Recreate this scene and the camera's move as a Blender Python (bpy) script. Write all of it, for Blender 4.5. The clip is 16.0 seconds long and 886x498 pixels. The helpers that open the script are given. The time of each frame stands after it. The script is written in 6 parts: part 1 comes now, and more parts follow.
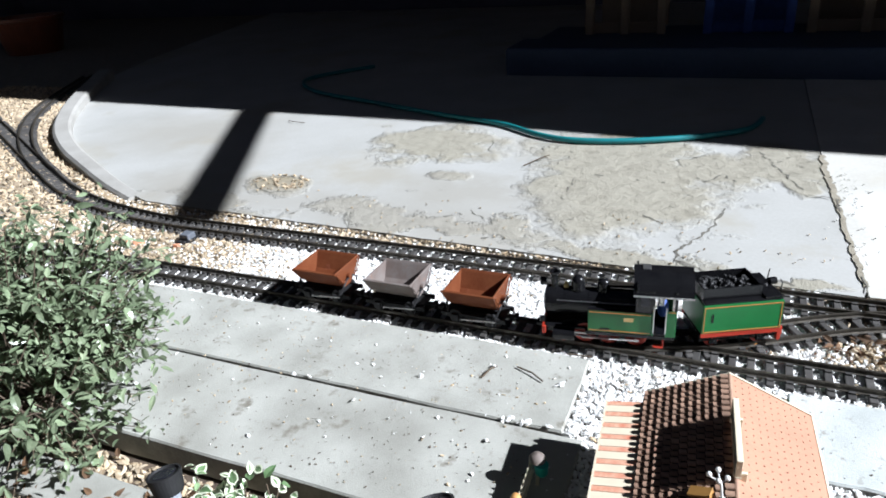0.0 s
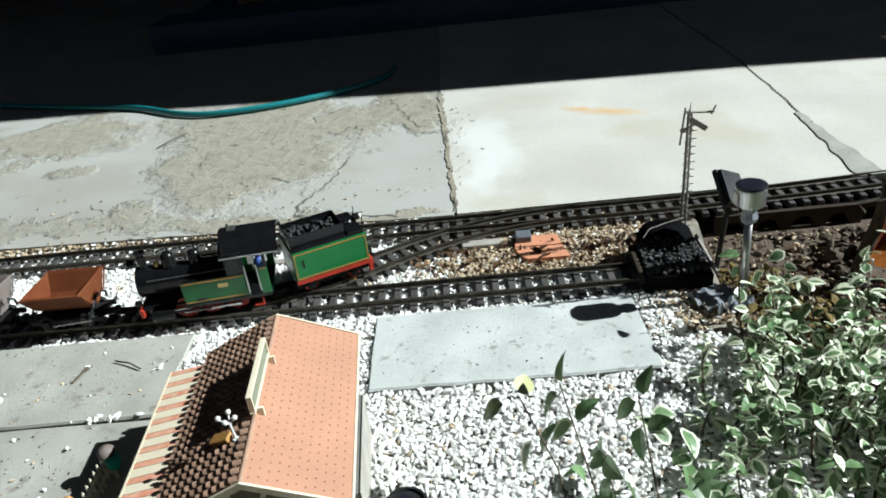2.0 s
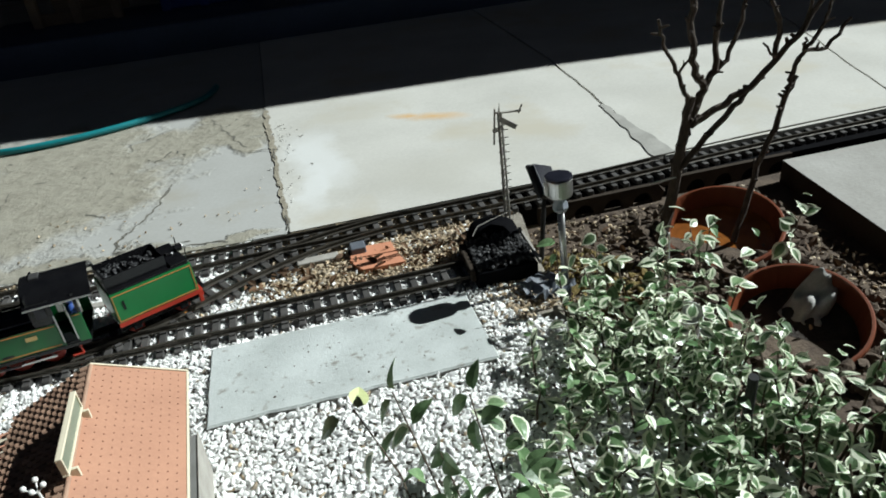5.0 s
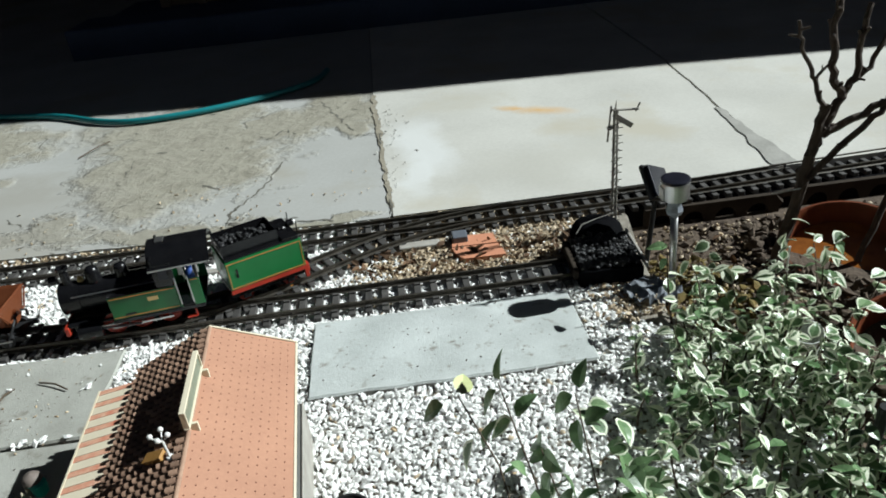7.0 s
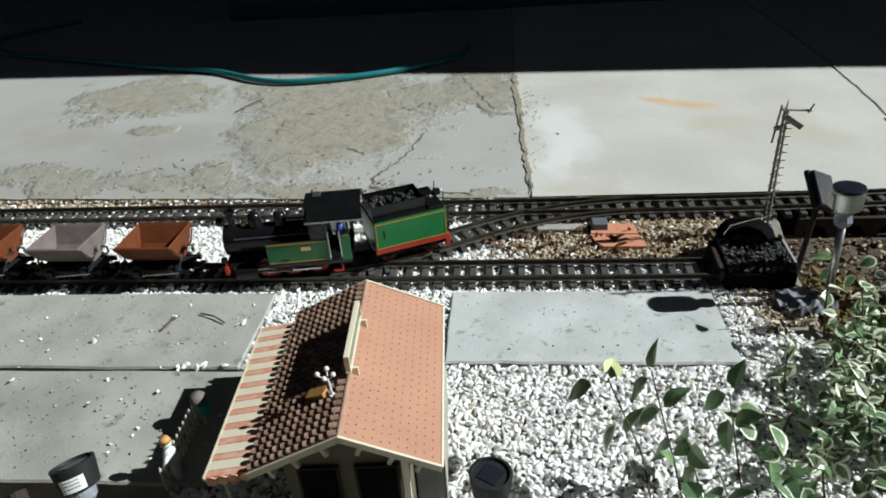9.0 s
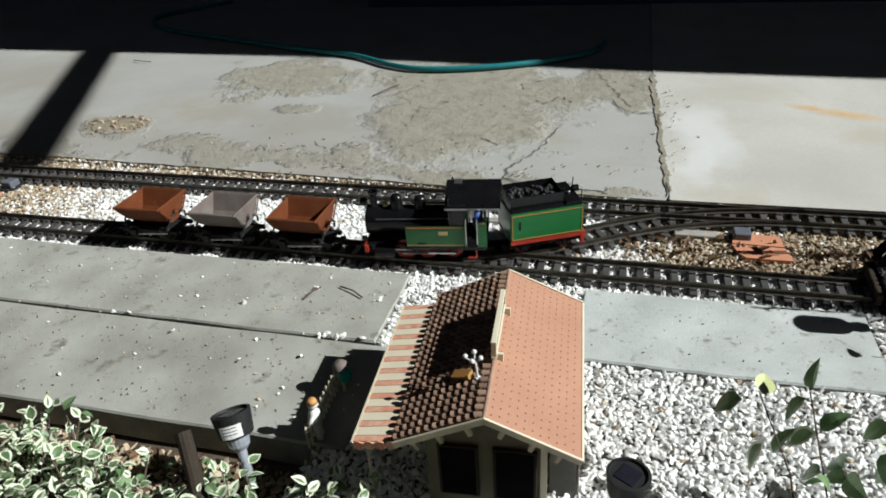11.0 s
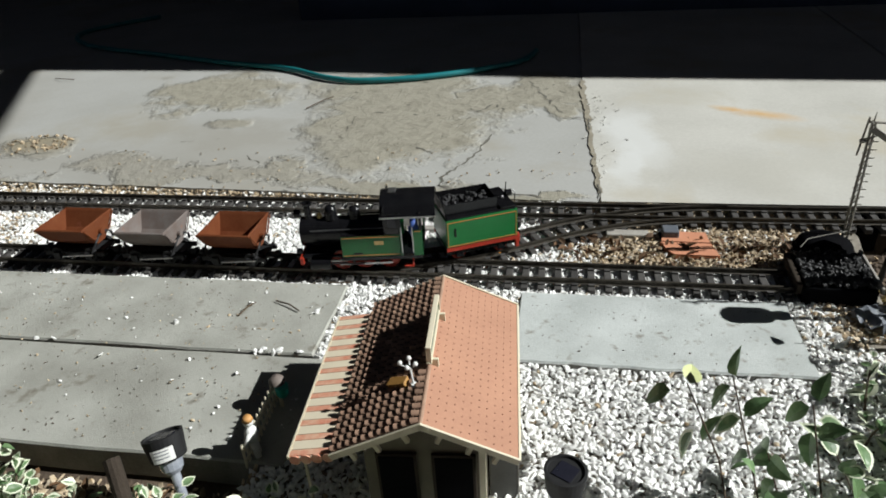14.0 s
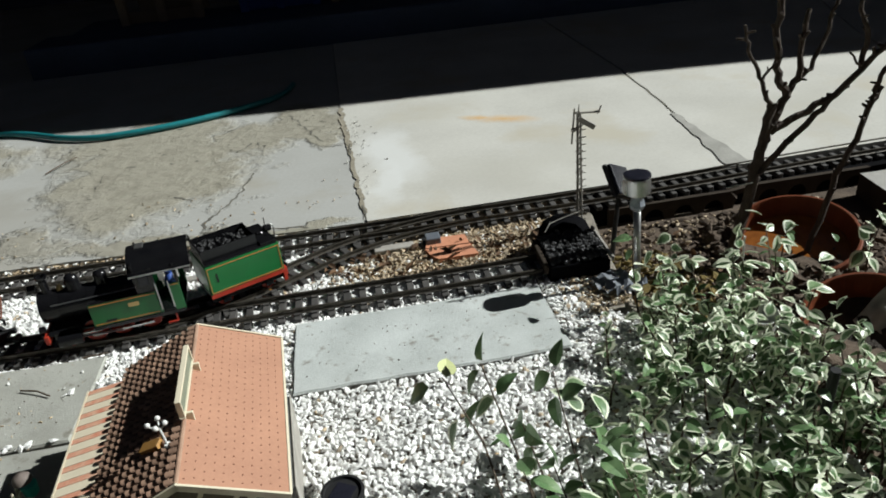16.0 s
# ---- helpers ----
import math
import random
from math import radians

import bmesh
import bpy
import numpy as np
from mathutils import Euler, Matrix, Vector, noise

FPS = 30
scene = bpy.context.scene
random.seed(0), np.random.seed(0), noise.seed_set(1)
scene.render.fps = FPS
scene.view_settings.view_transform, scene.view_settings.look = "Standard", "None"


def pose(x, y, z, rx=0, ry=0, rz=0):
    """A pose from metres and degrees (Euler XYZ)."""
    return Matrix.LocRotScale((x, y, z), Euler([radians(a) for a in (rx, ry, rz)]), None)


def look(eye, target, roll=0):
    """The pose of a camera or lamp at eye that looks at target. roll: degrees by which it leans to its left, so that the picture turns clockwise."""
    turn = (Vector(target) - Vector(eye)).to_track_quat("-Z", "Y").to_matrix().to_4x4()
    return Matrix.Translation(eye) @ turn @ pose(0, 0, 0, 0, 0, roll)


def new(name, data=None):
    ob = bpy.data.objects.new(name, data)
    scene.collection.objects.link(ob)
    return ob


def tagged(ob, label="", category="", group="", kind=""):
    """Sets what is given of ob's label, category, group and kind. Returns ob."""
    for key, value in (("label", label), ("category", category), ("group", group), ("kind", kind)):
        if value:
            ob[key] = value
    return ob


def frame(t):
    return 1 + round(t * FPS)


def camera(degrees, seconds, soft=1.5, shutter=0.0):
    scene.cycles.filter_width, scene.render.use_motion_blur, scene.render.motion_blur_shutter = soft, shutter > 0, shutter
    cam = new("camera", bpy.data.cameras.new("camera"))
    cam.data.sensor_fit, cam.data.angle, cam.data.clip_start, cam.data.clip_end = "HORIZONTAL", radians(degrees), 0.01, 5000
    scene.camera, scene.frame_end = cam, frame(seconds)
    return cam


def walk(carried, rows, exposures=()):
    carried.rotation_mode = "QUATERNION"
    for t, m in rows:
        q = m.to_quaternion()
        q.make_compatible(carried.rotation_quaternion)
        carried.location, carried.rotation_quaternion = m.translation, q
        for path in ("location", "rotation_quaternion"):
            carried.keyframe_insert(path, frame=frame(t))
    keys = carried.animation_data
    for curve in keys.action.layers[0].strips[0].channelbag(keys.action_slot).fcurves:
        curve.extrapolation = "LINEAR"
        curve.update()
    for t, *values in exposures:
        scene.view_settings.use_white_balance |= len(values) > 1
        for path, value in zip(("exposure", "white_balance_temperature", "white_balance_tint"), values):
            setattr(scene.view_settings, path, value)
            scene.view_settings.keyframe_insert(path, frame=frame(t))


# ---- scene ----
cam = camera(66.3, 16.0, soft=1.8)
PATH = [
    (0, (0.065, -0.889, 0.593), (-0.697, 0.753, -0.258), -4.3),
    (0.5, (0.106, -0.862, 0.584), (-0.541, 0.817, -0.289), -4.5),
    (1, (0.188, -0.855, 0.573), (-0.263, 0.873, -0.328), -5.8),
    (1.5, (0.251, -0.846, 0.564), (-0.017, 0.891, -0.391), -6.5),
    (2, (0.308, -0.845, 0.551), (0.234, 0.899, -0.425), -6.4),
    (2.5, (0.345, -0.851, 0.555), (0.477, 0.888, -0.425), -7.0),
    (3, (0.347, -0.856, 0.551), (0.681, 0.85, -0.439), -6.3),
    (5.5, (0.346, -0.85, 0.552), (0.684, 0.852, -0.443), -6.4),
    (6, (0.334, -0.853, 0.551), (0.59, 0.866, -0.439), -5.5),
    (6.5, (0.327, -0.851, 0.553), (0.508, 0.879, -0.434), -5.7),
    (7, (0.315, -0.845, 0.552), (0.413, 0.89, -0.438), -5.8),
    (7.5, (0.307, -0.843, 0.551), (0.361, 0.889, -0.446), -5.8),
    (8, (0.303, -0.842, 0.548), (0.325, 0.886, -0.458), -6.1),
    (8.5, (0.29, -0.847, 0.551), (0.283, 0.879, -0.459), -5.4),
    (9, (0.253, -0.86, 0.555), (0.054, 0.854, -0.456), -4.1),
    (9.5, (0.226, -0.865, 0.557), (-0.12, 0.824, -0.456), -3.2),
    (10, (0.211, -0.87, 0.559), (-0.223, 0.795, -0.461), -3.2),
    (12.5, (0.201, -0.886, 0.566), (-0.302, 0.767, -0.44), -4.2),
    (13, (0.201, -0.886, 0.563), (-0.274, 0.784, -0.431), -4.0),
    (13.5, (0.21, -0.883, 0.559), (-0.189, 0.809, -0.431), -3.8),
    (14, (0.219, -0.879, 0.558), (-0.117, 0.823, -0.437), -3.8),
    (14.5, (0.228, -0.875, 0.558), (-0.059, 0.834, -0.44), -3.9),
    (15, (0.25, -0.875, 0.556), (0.119, 0.863, -0.424), -4.3),
    (15.5, (0.268, -0.88, 0.555), (0.318, 0.876, -0.401), -5.1),
    (16, (0.292, -0.887, 0.548), (0.502, 0.858, -0.408), -5.6),
]
walk(cam, [(t, look(eye, target, roll)) for t, eye, target, roll in PATH],
     [(0, 0.98, 5720, 12), (0.7, 0.83, 5800, 7), (1.5, 0.77, 5880, 4), (2.2, 0.54, 5930, 3), (3.0, 0.36, 5950, 3), (8.5, 0.24, 5950, 4), (9.5, 0.19, 6080, 7), (14.5, 0.18, 6230, 8), (16, 0.13, 6200, 6)])
# ---------------------------------------------------------------- light
SUN_AZ, SUN_EL = (0.9985, 0.055), 38.0
world = bpy.data.worlds.new("sky")
scene.world = world
world.use_nodes = True
wn = world.node_tree
sky = wn.nodes.new("ShaderNodeTexSky")
sky.sky_type = "NISHITA"
sky.sun_disc = False
sky.sun_elevation = radians(SUN_EL)
sky.sun_rotation = math.atan2(SUN_AZ[0], SUN_AZ[1])
wn.nodes["Background"].inputs[1].default_value = 0.0055
wn.links.new(sky.outputs[0], wn.nodes["Background"].inputs[0])
sun = new("sun", bpy.data.lights.new("sun", "SUN"))
sun.data.energy, sun.data.angle, sun.data.color = 5.0, radians(0.53), (1.0, 0.985, 0.935)
to_sun = Vector((SUN_AZ[0] * math.cos(radians(SUN_EL)), SUN_AZ[1] * math.cos(radians(SUN_EL)), math.sin(radians(SUN_EL))))
sun.matrix_world = look(to_sun * 20, (0, 0, 0))


# ---------------------------------------------------------------- materials
def paint(name, a, b=None, rough=0.6, metal=0.0, scale=40.0, fine=400.0, bump=0.15, spot=None, spot_scale=9.0, spot_cover=0.6,
          island=0.0, thing=0.0, coat=0.0, spec=0.5):
    """A surface with two scales of colour change, fine relief, and stains where asked."""
    m = bpy.data.materials.new(name)
    m.use_nodes = True
    nt = m.node_tree
    N, L = nt.nodes.new, nt.links.new
    bs = nt.nodes["Principled BSDF"]
    b = b or tuple(c * 0.7 for c in a)
    tc = N("ShaderNodeTexCoord")
    geo = N("ShaderNodeNewGeometry")
    n1 = N("ShaderNodeTexNoise")
    n1.inputs["Scale"].default_value, n1.inputs["Detail"].default_value = scale, 6
    n2 = N("ShaderNodeTexNoise")
    n2.inputs["Scale"].default_value, n2.inputs["Detail"].default_value = fine, 3
    L(geo.outputs["Position"], n1.inputs["Vector"])
    L(geo.outputs["Position"], n2.inputs["Vector"])
    add = N("ShaderNodeMath")
    add.operation = "MULTIPLY_ADD"
    L(n2.outputs[0], add.inputs[0])
    add.inputs[1].default_value = 0.5
    L(n1.outputs[0], add.inputs[2])
    ramp = N("ShaderNodeMapRange")
    ramp.inputs[1].default_value, ramp.inputs[2].default_value = 0.5, 1.0
    L(add.outputs[0], ramp.inputs[0])
    mix = N("ShaderNodeMix")
    mix.data_type = "RGBA"
    mix.inputs[6].default_value, mix.inputs[7].default_value = (*a, 1), (*b, 1)
    L(ramp.outputs[0], mix.inputs[0])
    col = mix.outputs[2]
    if spot:
        n3 = N("ShaderNodeTexNoise")
        n3.inputs["Scale"].default_value, n3.inputs["Detail"].default_value, n3.inputs["Roughness"].default_value = spot_scale, 8, 0.6
        L(geo.outputs["Position"], n3.inputs["Vector"])
        r3 = N("ShaderNodeMapRange")
        r3.inputs[1].default_value, r3.inputs[2].default_value = spot_cover, spot_cover + 0.12
        L(n3.outputs[0], r3.inputs[0])
        mx = N("ShaderNodeMix")
        mx.data_type = "RGBA"
        mx.inputs[7].default_value = (*spot, 1)
        L(r3.outputs[0], mx.inputs[0])
        L(col, mx.inputs[6])
        col = mx.outputs[2]
    if island or thing:
        hs = N("ShaderNodeHueSaturation")
        src = geo.outputs["Random Per Island"] if island else N("ShaderNodeObjectInfo").outputs["Random"]
        r4 = N("ShaderNodeMapRange")
        k = island or thing
        r4.inputs[3].default_value, r4.inputs[4].default_value = 1 - k, 1 + k * 0.6
        L(src, r4.inputs[0])
        L(r4.outputs[0], hs.inputs["Value"])
        L(col, hs.inputs["Color"])
        col = hs.outputs[0]
    L(col, bs.inputs["Base Color"])
    bs.inputs["Roughness"].default_value, bs.inputs["Metallic"].default_value = rough, metal
    bs.inputs["Coat Weight"].default_value = coat
    bs.inputs["Specular IOR Level"].default_value = spec
    if bump:
        bp = N("ShaderNodeBump")
        bp.inputs["Strength"].default_value, bp.inputs["Distance"].default_value = bump, 0.004
        L(add.outputs[0], bp.inputs["Height"])
        L(bp.outputs[0], bs.inputs["Normal"])
    return m




def patched(name, smooth, smooth_b, rough_a, rough_b, patches, edge=(0.74, 1.10), relief=0.55):
    """Smooth cement with rough crumbled patches: each (x, y, half length, half width, turn)."""
    m = paint(name, smooth, smooth_b, 0.85, scale=4, fine=160, bump=0.0, spot=(smooth[0] * 0.84, smooth[1] * 0.80, smooth[2] * 0.72), spot_scale=2.6, spot_cover=0.53)
    nt = m.node_tree
    N, L = nt.nodes.new, nt.links.new
    bs = nt.nodes["Principled BSDF"]
    geo = N("ShaderNodeNewGeometry")
    warp = N("ShaderNodeTexNoise")
    warp.inputs["Scale"].default_value, warp.inputs["Detail"].default_value, warp.inputs["Roughness"].default_value = 5.0, 9, 0.62
    L(geo.outputs["Position"], warp.inputs["Vector"])
    off = N("ShaderNodeVectorMath")
    off.operation = "MULTIPLY_ADD"
    off.inputs[1].default_value, off.inputs[2].default_value = (0.80, 0.80, 0.0), (-0.40, -0.40, 0.0)
    L(warp.outputs["Color"], off.inputs[0])
    total = None
    for x, y, rx, ry, turn in patches:
        mp = N("ShaderNodeMapping")
        mp.vector_type = "TEXTURE"
        mp.inputs["Location"].default_value, mp.inputs["Rotation"].default_value, mp.inputs["Scale"].default_value = (x, y, 0), (0, 0, turn), (rx, ry, 1000)
        ad = N("ShaderNodeVectorMath")
        sc = N("ShaderNodeVectorMath")
        sc.operation = "SCALE"
        sc.inputs["Scale"].default_value = min(0.75, (rx + ry) * 1.7)
        L(off.outputs[0], sc.inputs[0])
        L(geo.outputs["Position"], ad.inputs[0])
        L(sc.outputs[0], ad.inputs[1])
        L(ad.outputs[0], mp.inputs["Vector"])
        ln = N("ShaderNodeVectorMath")
        ln.operation = "LENGTH"
        L(mp.outputs[0], ln.inputs[0])
        mr = N("ShaderNodeMapRange")
        mr.inputs[1].default_value, mr.inputs[2].default_value, mr.inputs[3].default_value, mr.inputs[4].default_value = *edge, 1.0, 0.0
        L(ln.outputs["Value"], mr.inputs[0])
        if total is None:
            total = mr.outputs[0]
        else:
            mx = N("ShaderNodeMath")
            mx.operation = "MAXIMUM"
            L(total, mx.inputs[0])
            L(mr.outputs[0], mx.inputs[1])
            total = mx.outputs[0]
    grit = N("ShaderNodeTexNoise")
    grit.inputs["Scale"].default_value, grit.inputs["Detail"].default_value, grit.inputs["Roughness"].default_value = 15.0, 10, 0.66
    L(geo.outputs["Position"], grit.inputs["Vector"])
    pit = N("ShaderNodeMapRange")
    pit.inputs[1].default_value, pit.inputs[2].default_value = 0.28, 0.50
    L(grit.outputs[0], pit.inputs[0])
    rc = N("ShaderNodeMix")
    rc.data_type = "RGBA"
    rc.inputs[6].default_value, rc.inputs[7].default_value = (*rough_b, 1), (*rough_a, 1)
    L(pit.outputs[0], rc.inputs[0])
    col = N("ShaderNodeMix")
    col.data_type = "RGBA"
    old = bs.inputs["Base Color"].links[0].from_socket
    L(total, col.inputs[0])
    L(old, col.inputs[6])
    L(rc.outputs[2], col.inputs[7])
    L(col.outputs[2], bs.inputs["Base Color"])
    hm = N("ShaderNodeMath")
    hm.operation = "MULTIPLY"
    L(total, hm.inputs[0])
    L(grit.outputs[0], hm.inputs[1])
    h2 = N("ShaderNodeMath")
    h2.operation = "MULTIPLY_ADD"
    h2.inputs[1].default_value = 0.12
    L(total, h2.inputs[0])
    L(hm.outputs[0], h2.inputs[2])
    bp = N("ShaderNodeBump")
    bp.inputs["Strength"].default_value, bp.inputs["Distance"].default_value = relief, 0.02
    L(h2.outputs[0], bp.inputs["Height"])
    L(bp.outputs[0], bs.inputs["Normal"])
    return m


def stained(m, patches, colour, edge, warp, strength):
    """Soft-edged stains laid over a finished surface: each (x, y, half length, half width, turn)."""
    nt = m.node_tree
    N, L = nt.nodes.new, nt.links.new
    bs = nt.nodes["Principled BSDF"]
    geo = N("ShaderNodeNewGeometry")
    nz = N("ShaderNodeTexNoise")
    nz.inputs["Scale"].default_value, nz.inputs["Detail"].default_value, nz.inputs["Roughness"].default_value = 7.0, 8, 0.6
    L(geo.outputs["Position"], nz.inputs["Vector"])
    off = N("ShaderNodeVectorMath")
    off.operation = "MULTIPLY_ADD"
    off.inputs[1].default_value, off.inputs[2].default_value = (warp, warp, 0.0), (-warp / 2, -warp / 2, 0.0)
    L(nz.outputs["Color"], off.inputs[0])
    ad = N("ShaderNodeVectorMath")
    L(geo.outputs["Position"], ad.inputs[0])
    L(off.outputs[0], ad.inputs[1])
    for x, y, rx, ry, turn in patches:
        mp = N("ShaderNodeMapping")
        mp.vector_type = "TEXTURE"
        mp.inputs["Location"].default_value, mp.inputs["Rotation"].default_value, mp.inputs["Scale"].default_value = (x, y, 0), (0, 0, turn), (rx, ry, 1000)
        L(ad.outputs[0], mp.inputs["Vector"])
        ln = N("ShaderNodeVectorMath")
        ln.operation = "LENGTH"
        L(mp.outputs[0], ln.inputs[0])
        mr = N("ShaderNodeMapRange")
        mr.inputs[1].default_value, mr.inputs[2].default_value, mr.inputs[3].default_value, mr.inputs[4].default_value = *edge, strength, 0.0
        L(ln.outputs["Value"], mr.inputs[0])
        mix = N("ShaderNodeMix")
        mix.data_type = "RGBA"
        old = bs.inputs["Base Color"].links[0].from_socket
        L(mr.outputs[0], mix.inputs[0])
        L(old, mix.inputs[6])
        mix.inputs[7].default_value = (*colour, 1)
        L(mix.outputs[2], bs.inputs["Base Color"])


concrete = patched("drive_concrete", (0.43, 0.43, 0.412), (0.36, 0.358, 0.335), (0.325, 0.306, 0.248), (0.235, 0.218, 0.172),
                   [(-0.18, 0.70, 0.235, 0.31, 0.15), (-0.26, 0.98, 0.24, 0.17, 0.1), (0.165, 0.94, 0.14, 0.16, 0.1), (0.03, 0.86, 0.10, 0.16, 0.0), (0.21, 0.80, 0.05, 0.08, 0.0), (-0.80, 0.99, 0.24, 0.16, -0.25), (-0.639, 0.689, 0.06, 0.045, 0.0), (-1.075, 0.540, 0.105, 0.072, 0.0),
                    (-0.58, 0.40, 0.34, 0.085, -0.12), (-1.15, 0.36, 0.24, 0.055, -0.15), (-0.12, 0.31, 0.22, 0.055, -0.03), (0.10, 0.29, 0.16, 0.020, -0.03)])
stained(concrete, [(-1.075, 0.540, 0.10, 0.068, 0.0)], (0.27, 0.225, 0.145), (0.6, 1.1), 0.06, 0.75)
stained(concrete, [(-0.70, 0.42, 0.55, 0.13, -0.12), (-0.55, 0.60, 0.30, 0.10, -0.2), (-1.35, 0.62, 0.16, 0.34, 0.2), (-1.75, 0.95, 0.35, 0.30, 0.5), (-1.25, 0.42, 0.3, 0.10, -0.2)], (0.315, 0.30, 0.262), (0.3, 1.25), 0.35, 0.7)
kerb_concrete = paint("kerb_concrete", (0.40, 0.39, 0.365), (0.30, 0.29, 0.265), 0.85, scale=9, fine=160, bump=0.35)
concrete_pale = patched("pale_concrete", (0.59, 0.58, 0.535), (0.47, 0.46, 0.42), (0.60, 0.40, 0.20), (0.60, 0.49, 0.33),
                        [(0.685, 0.745, 0.085, 0.036, -0.45), (0.62, 0.79, 0.06, 0.02, -0.5)], (0.1, 1.15), 0.1)
stained(concrete_pale, [(0.375, 0.62, 0.07, 0.20, 0.1), (0.34, 0.46, 0.04, 0.14, 0.0)], (0.68, 0.69, 0.68), (0.45, 1.15), 0.16, 0.7)
stained(concrete_pale, [(0.62, 0.42, 0.25, 0.10, 0.2), (0.50, 0.90, 0.14, 0.10, 0.0), (1.35, 0.55, 0.25, 0.12, 0.3)], (0.47, 0.455, 0.40), (0.3, 1.3), 0.3, 0.5)
for nd in [n for n in concrete_pale.node_tree.nodes if n.type == "VECT_MATH" and n.operation == "SCALE"]:
    nd.inputs["Scale"].default_value = 0.12
crack_dark = paint("crack_dirt", (0.10, 0.095, 0.08), (0.2, 0.19, 0.16), 0.95, scale=30, fine=300, bump=0.6)
joint_fill = paint("joint_filler", (0.36, 0.325, 0.255), (0.24, 0.215, 0.165), 0.95, scale=40, fine=260, bump=0.7)
mortar = paint("mortar_fill", (0.40, 0.39, 0.36), (0.28, 0.275, 0.25), 0.9, scale=20, fine=200, bump=0.3)
rust_stain = paint("rust_stain", (0.60, 0.47, 0.30), (0.56, 0.51, 0.42), 0.85, scale=9, fine=120, bump=0.1)
slab_grey = paint("paving_grey", (0.47, 0.472, 0.43), (0.26, 0.257, 0.225), 0.9, scale=9, fine=700, bump=0.5, spot=(0.20, 0.185, 0.15), spot_scale=30, spot_cover=0.60)
slab_pale = paint("paving_pale", (0.64, 0.67, 0.655), (0.42, 0.445, 0.43), 0.9, scale=11, fine=700, bump=0.5, spot=(0.30, 0.29, 0.26), spot_scale=60, spot_cover=0.60)
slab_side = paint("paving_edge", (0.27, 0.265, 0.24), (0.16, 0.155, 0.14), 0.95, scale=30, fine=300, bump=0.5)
soil = paint("soil", (0.055, 0.038, 0.027), (0.125, 0.092, 0.064), 0.95, scale=25, fine=190, bump=1.0)
pebble_white = paint("white_marble_chips", (0.93, 0.93, 0.915), (0.84, 0.835, 0.81), 0.55, scale=200, fine=900, bump=0.1, island=0.14)
pebble_tan = paint("tan_gravel", (0.38, 0.27, 0.15), (0.56, 0.48, 0.36), 0.7, scale=110, fine=700, bump=0.1, island=0.5)
bed_mat = paint("gravel_dust", (0.34, 0.31, 0.26), (0.18, 0.16, 0.13), 0.95, scale=60, fine=400, bump=0.8)
tie_mat = paint("tie_plastic", (0.045, 0.042, 0.04), (0.085, 0.08, 0.075), 0.75, scale=80, fine=600, bump=0.15, thing=0.35)
rail_mat = paint("rail_dark_brass", (0.065, 0.058, 0.048), (0.11, 0.098, 0.08), 0.45, metal=0.6, scale=60, fine=700, bump=0.1)
black_plastic = paint("black_plastic", (0.013, 0.013, 0.014), (0.024, 0.024, 0.025), 0.6, scale=60, fine=600, bump=0.05, spec=0.3)
matte_black = paint("matte_black", (0.004, 0.004, 0.005), (0.007, 0.007, 0.008), 0.9, scale=60, fine=600, bump=0.1, spec=0.03)
cap_brown = paint("cap_brown", (0.20, 0.165, 0.145), (0.14, 0.115, 0.10), 0.7, bump=0.1)
grey_plastic = paint("grey_plastic", (0.10, 0.115, 0.14), (0.14, 0.15, 0.17), 0.6, scale=60, fine=600, bump=0.05)
terracotta = paint("terracotta_tile", (0.62, 0.27, 0.15), (0.54, 0.24, 0.14), 0.85, scale=50, fine=500, bump=0.2)
timber_grey = paint("weathered_timber", (0.42, 0.40, 0.36), (0.3, 0.28, 0.25), 0.9, scale=40, fine=400, bump=0.3)
# dark timber; also painted on the path's concrete sides as their shadow
timber_and_shade_dark = paint("dark_timber_and_shade", (0.035, 0.027, 0.021), (0.055, 0.044, 0.034), 0.95, scale=30, fine=300, bump=0.4, spec=0.15)
board_green = paint("name_board_green", (0.16, 0.20, 0.15), (0.22, 0.25, 0.19), 0.5, bump=0.03)
roof_pink = paint("roof_salmon", (0.47, 0.25, 0.16), (0.395, 0.205, 0.132), 0.75, scale=18, fine=260, bump=0.10, spot=(0.34, 0.15, 0.10), spot_scale=34, spot_cover=0.66)
roof_dot = paint("roof_hole", (0.31, 0.15, 0.10), None, 0.9, bump=0)
roof_tile = paint("roof_tile_brown", (0.40, 0.26, 0.18), (0.27, 0.165, 0.115), 0.6, scale=60, fine=500, bump=0.1, thing=0.35, spot=(0.30, 0.09, 0.05), spot_scale=30, spot_cover=0.66)
roof_under = paint("roof_under", (0.022, 0.016, 0.013), (0.035, 0.023, 0.018), 0.8, bump=0.1)
grey_roof = paint("lean_to_grey", (0.20, 0.20, 0.19), (0.15, 0.15, 0.14), 0.8, scale=40, fine=400, bump=0.1)
cream = paint("cream_plastic", (0.72, 0.66, 0.50), (0.66, 0.60, 0.46), 0.5, scale=50, fine=400, bump=0.05)
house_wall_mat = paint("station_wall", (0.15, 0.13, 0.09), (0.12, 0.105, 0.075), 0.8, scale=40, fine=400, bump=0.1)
awning_cream = paint("awning_cream", (0.74, 0.66, 0.50), (0.68, 0.60, 0.45), 0.7, scale=60, fine=500, bump=0.08)
awning_red = paint("awning_red", (0.60, 0.20, 0.12), (0.70, 0.46, 0.32), 0.7, scale=110, fine=700, bump=0.08)
loco_black = paint("loco_black", (0.005, 0.005, 0.006), (0.009, 0.009, 0.010), 0.24, scale=60, fine=500, bump=0.03, spec=0.4)
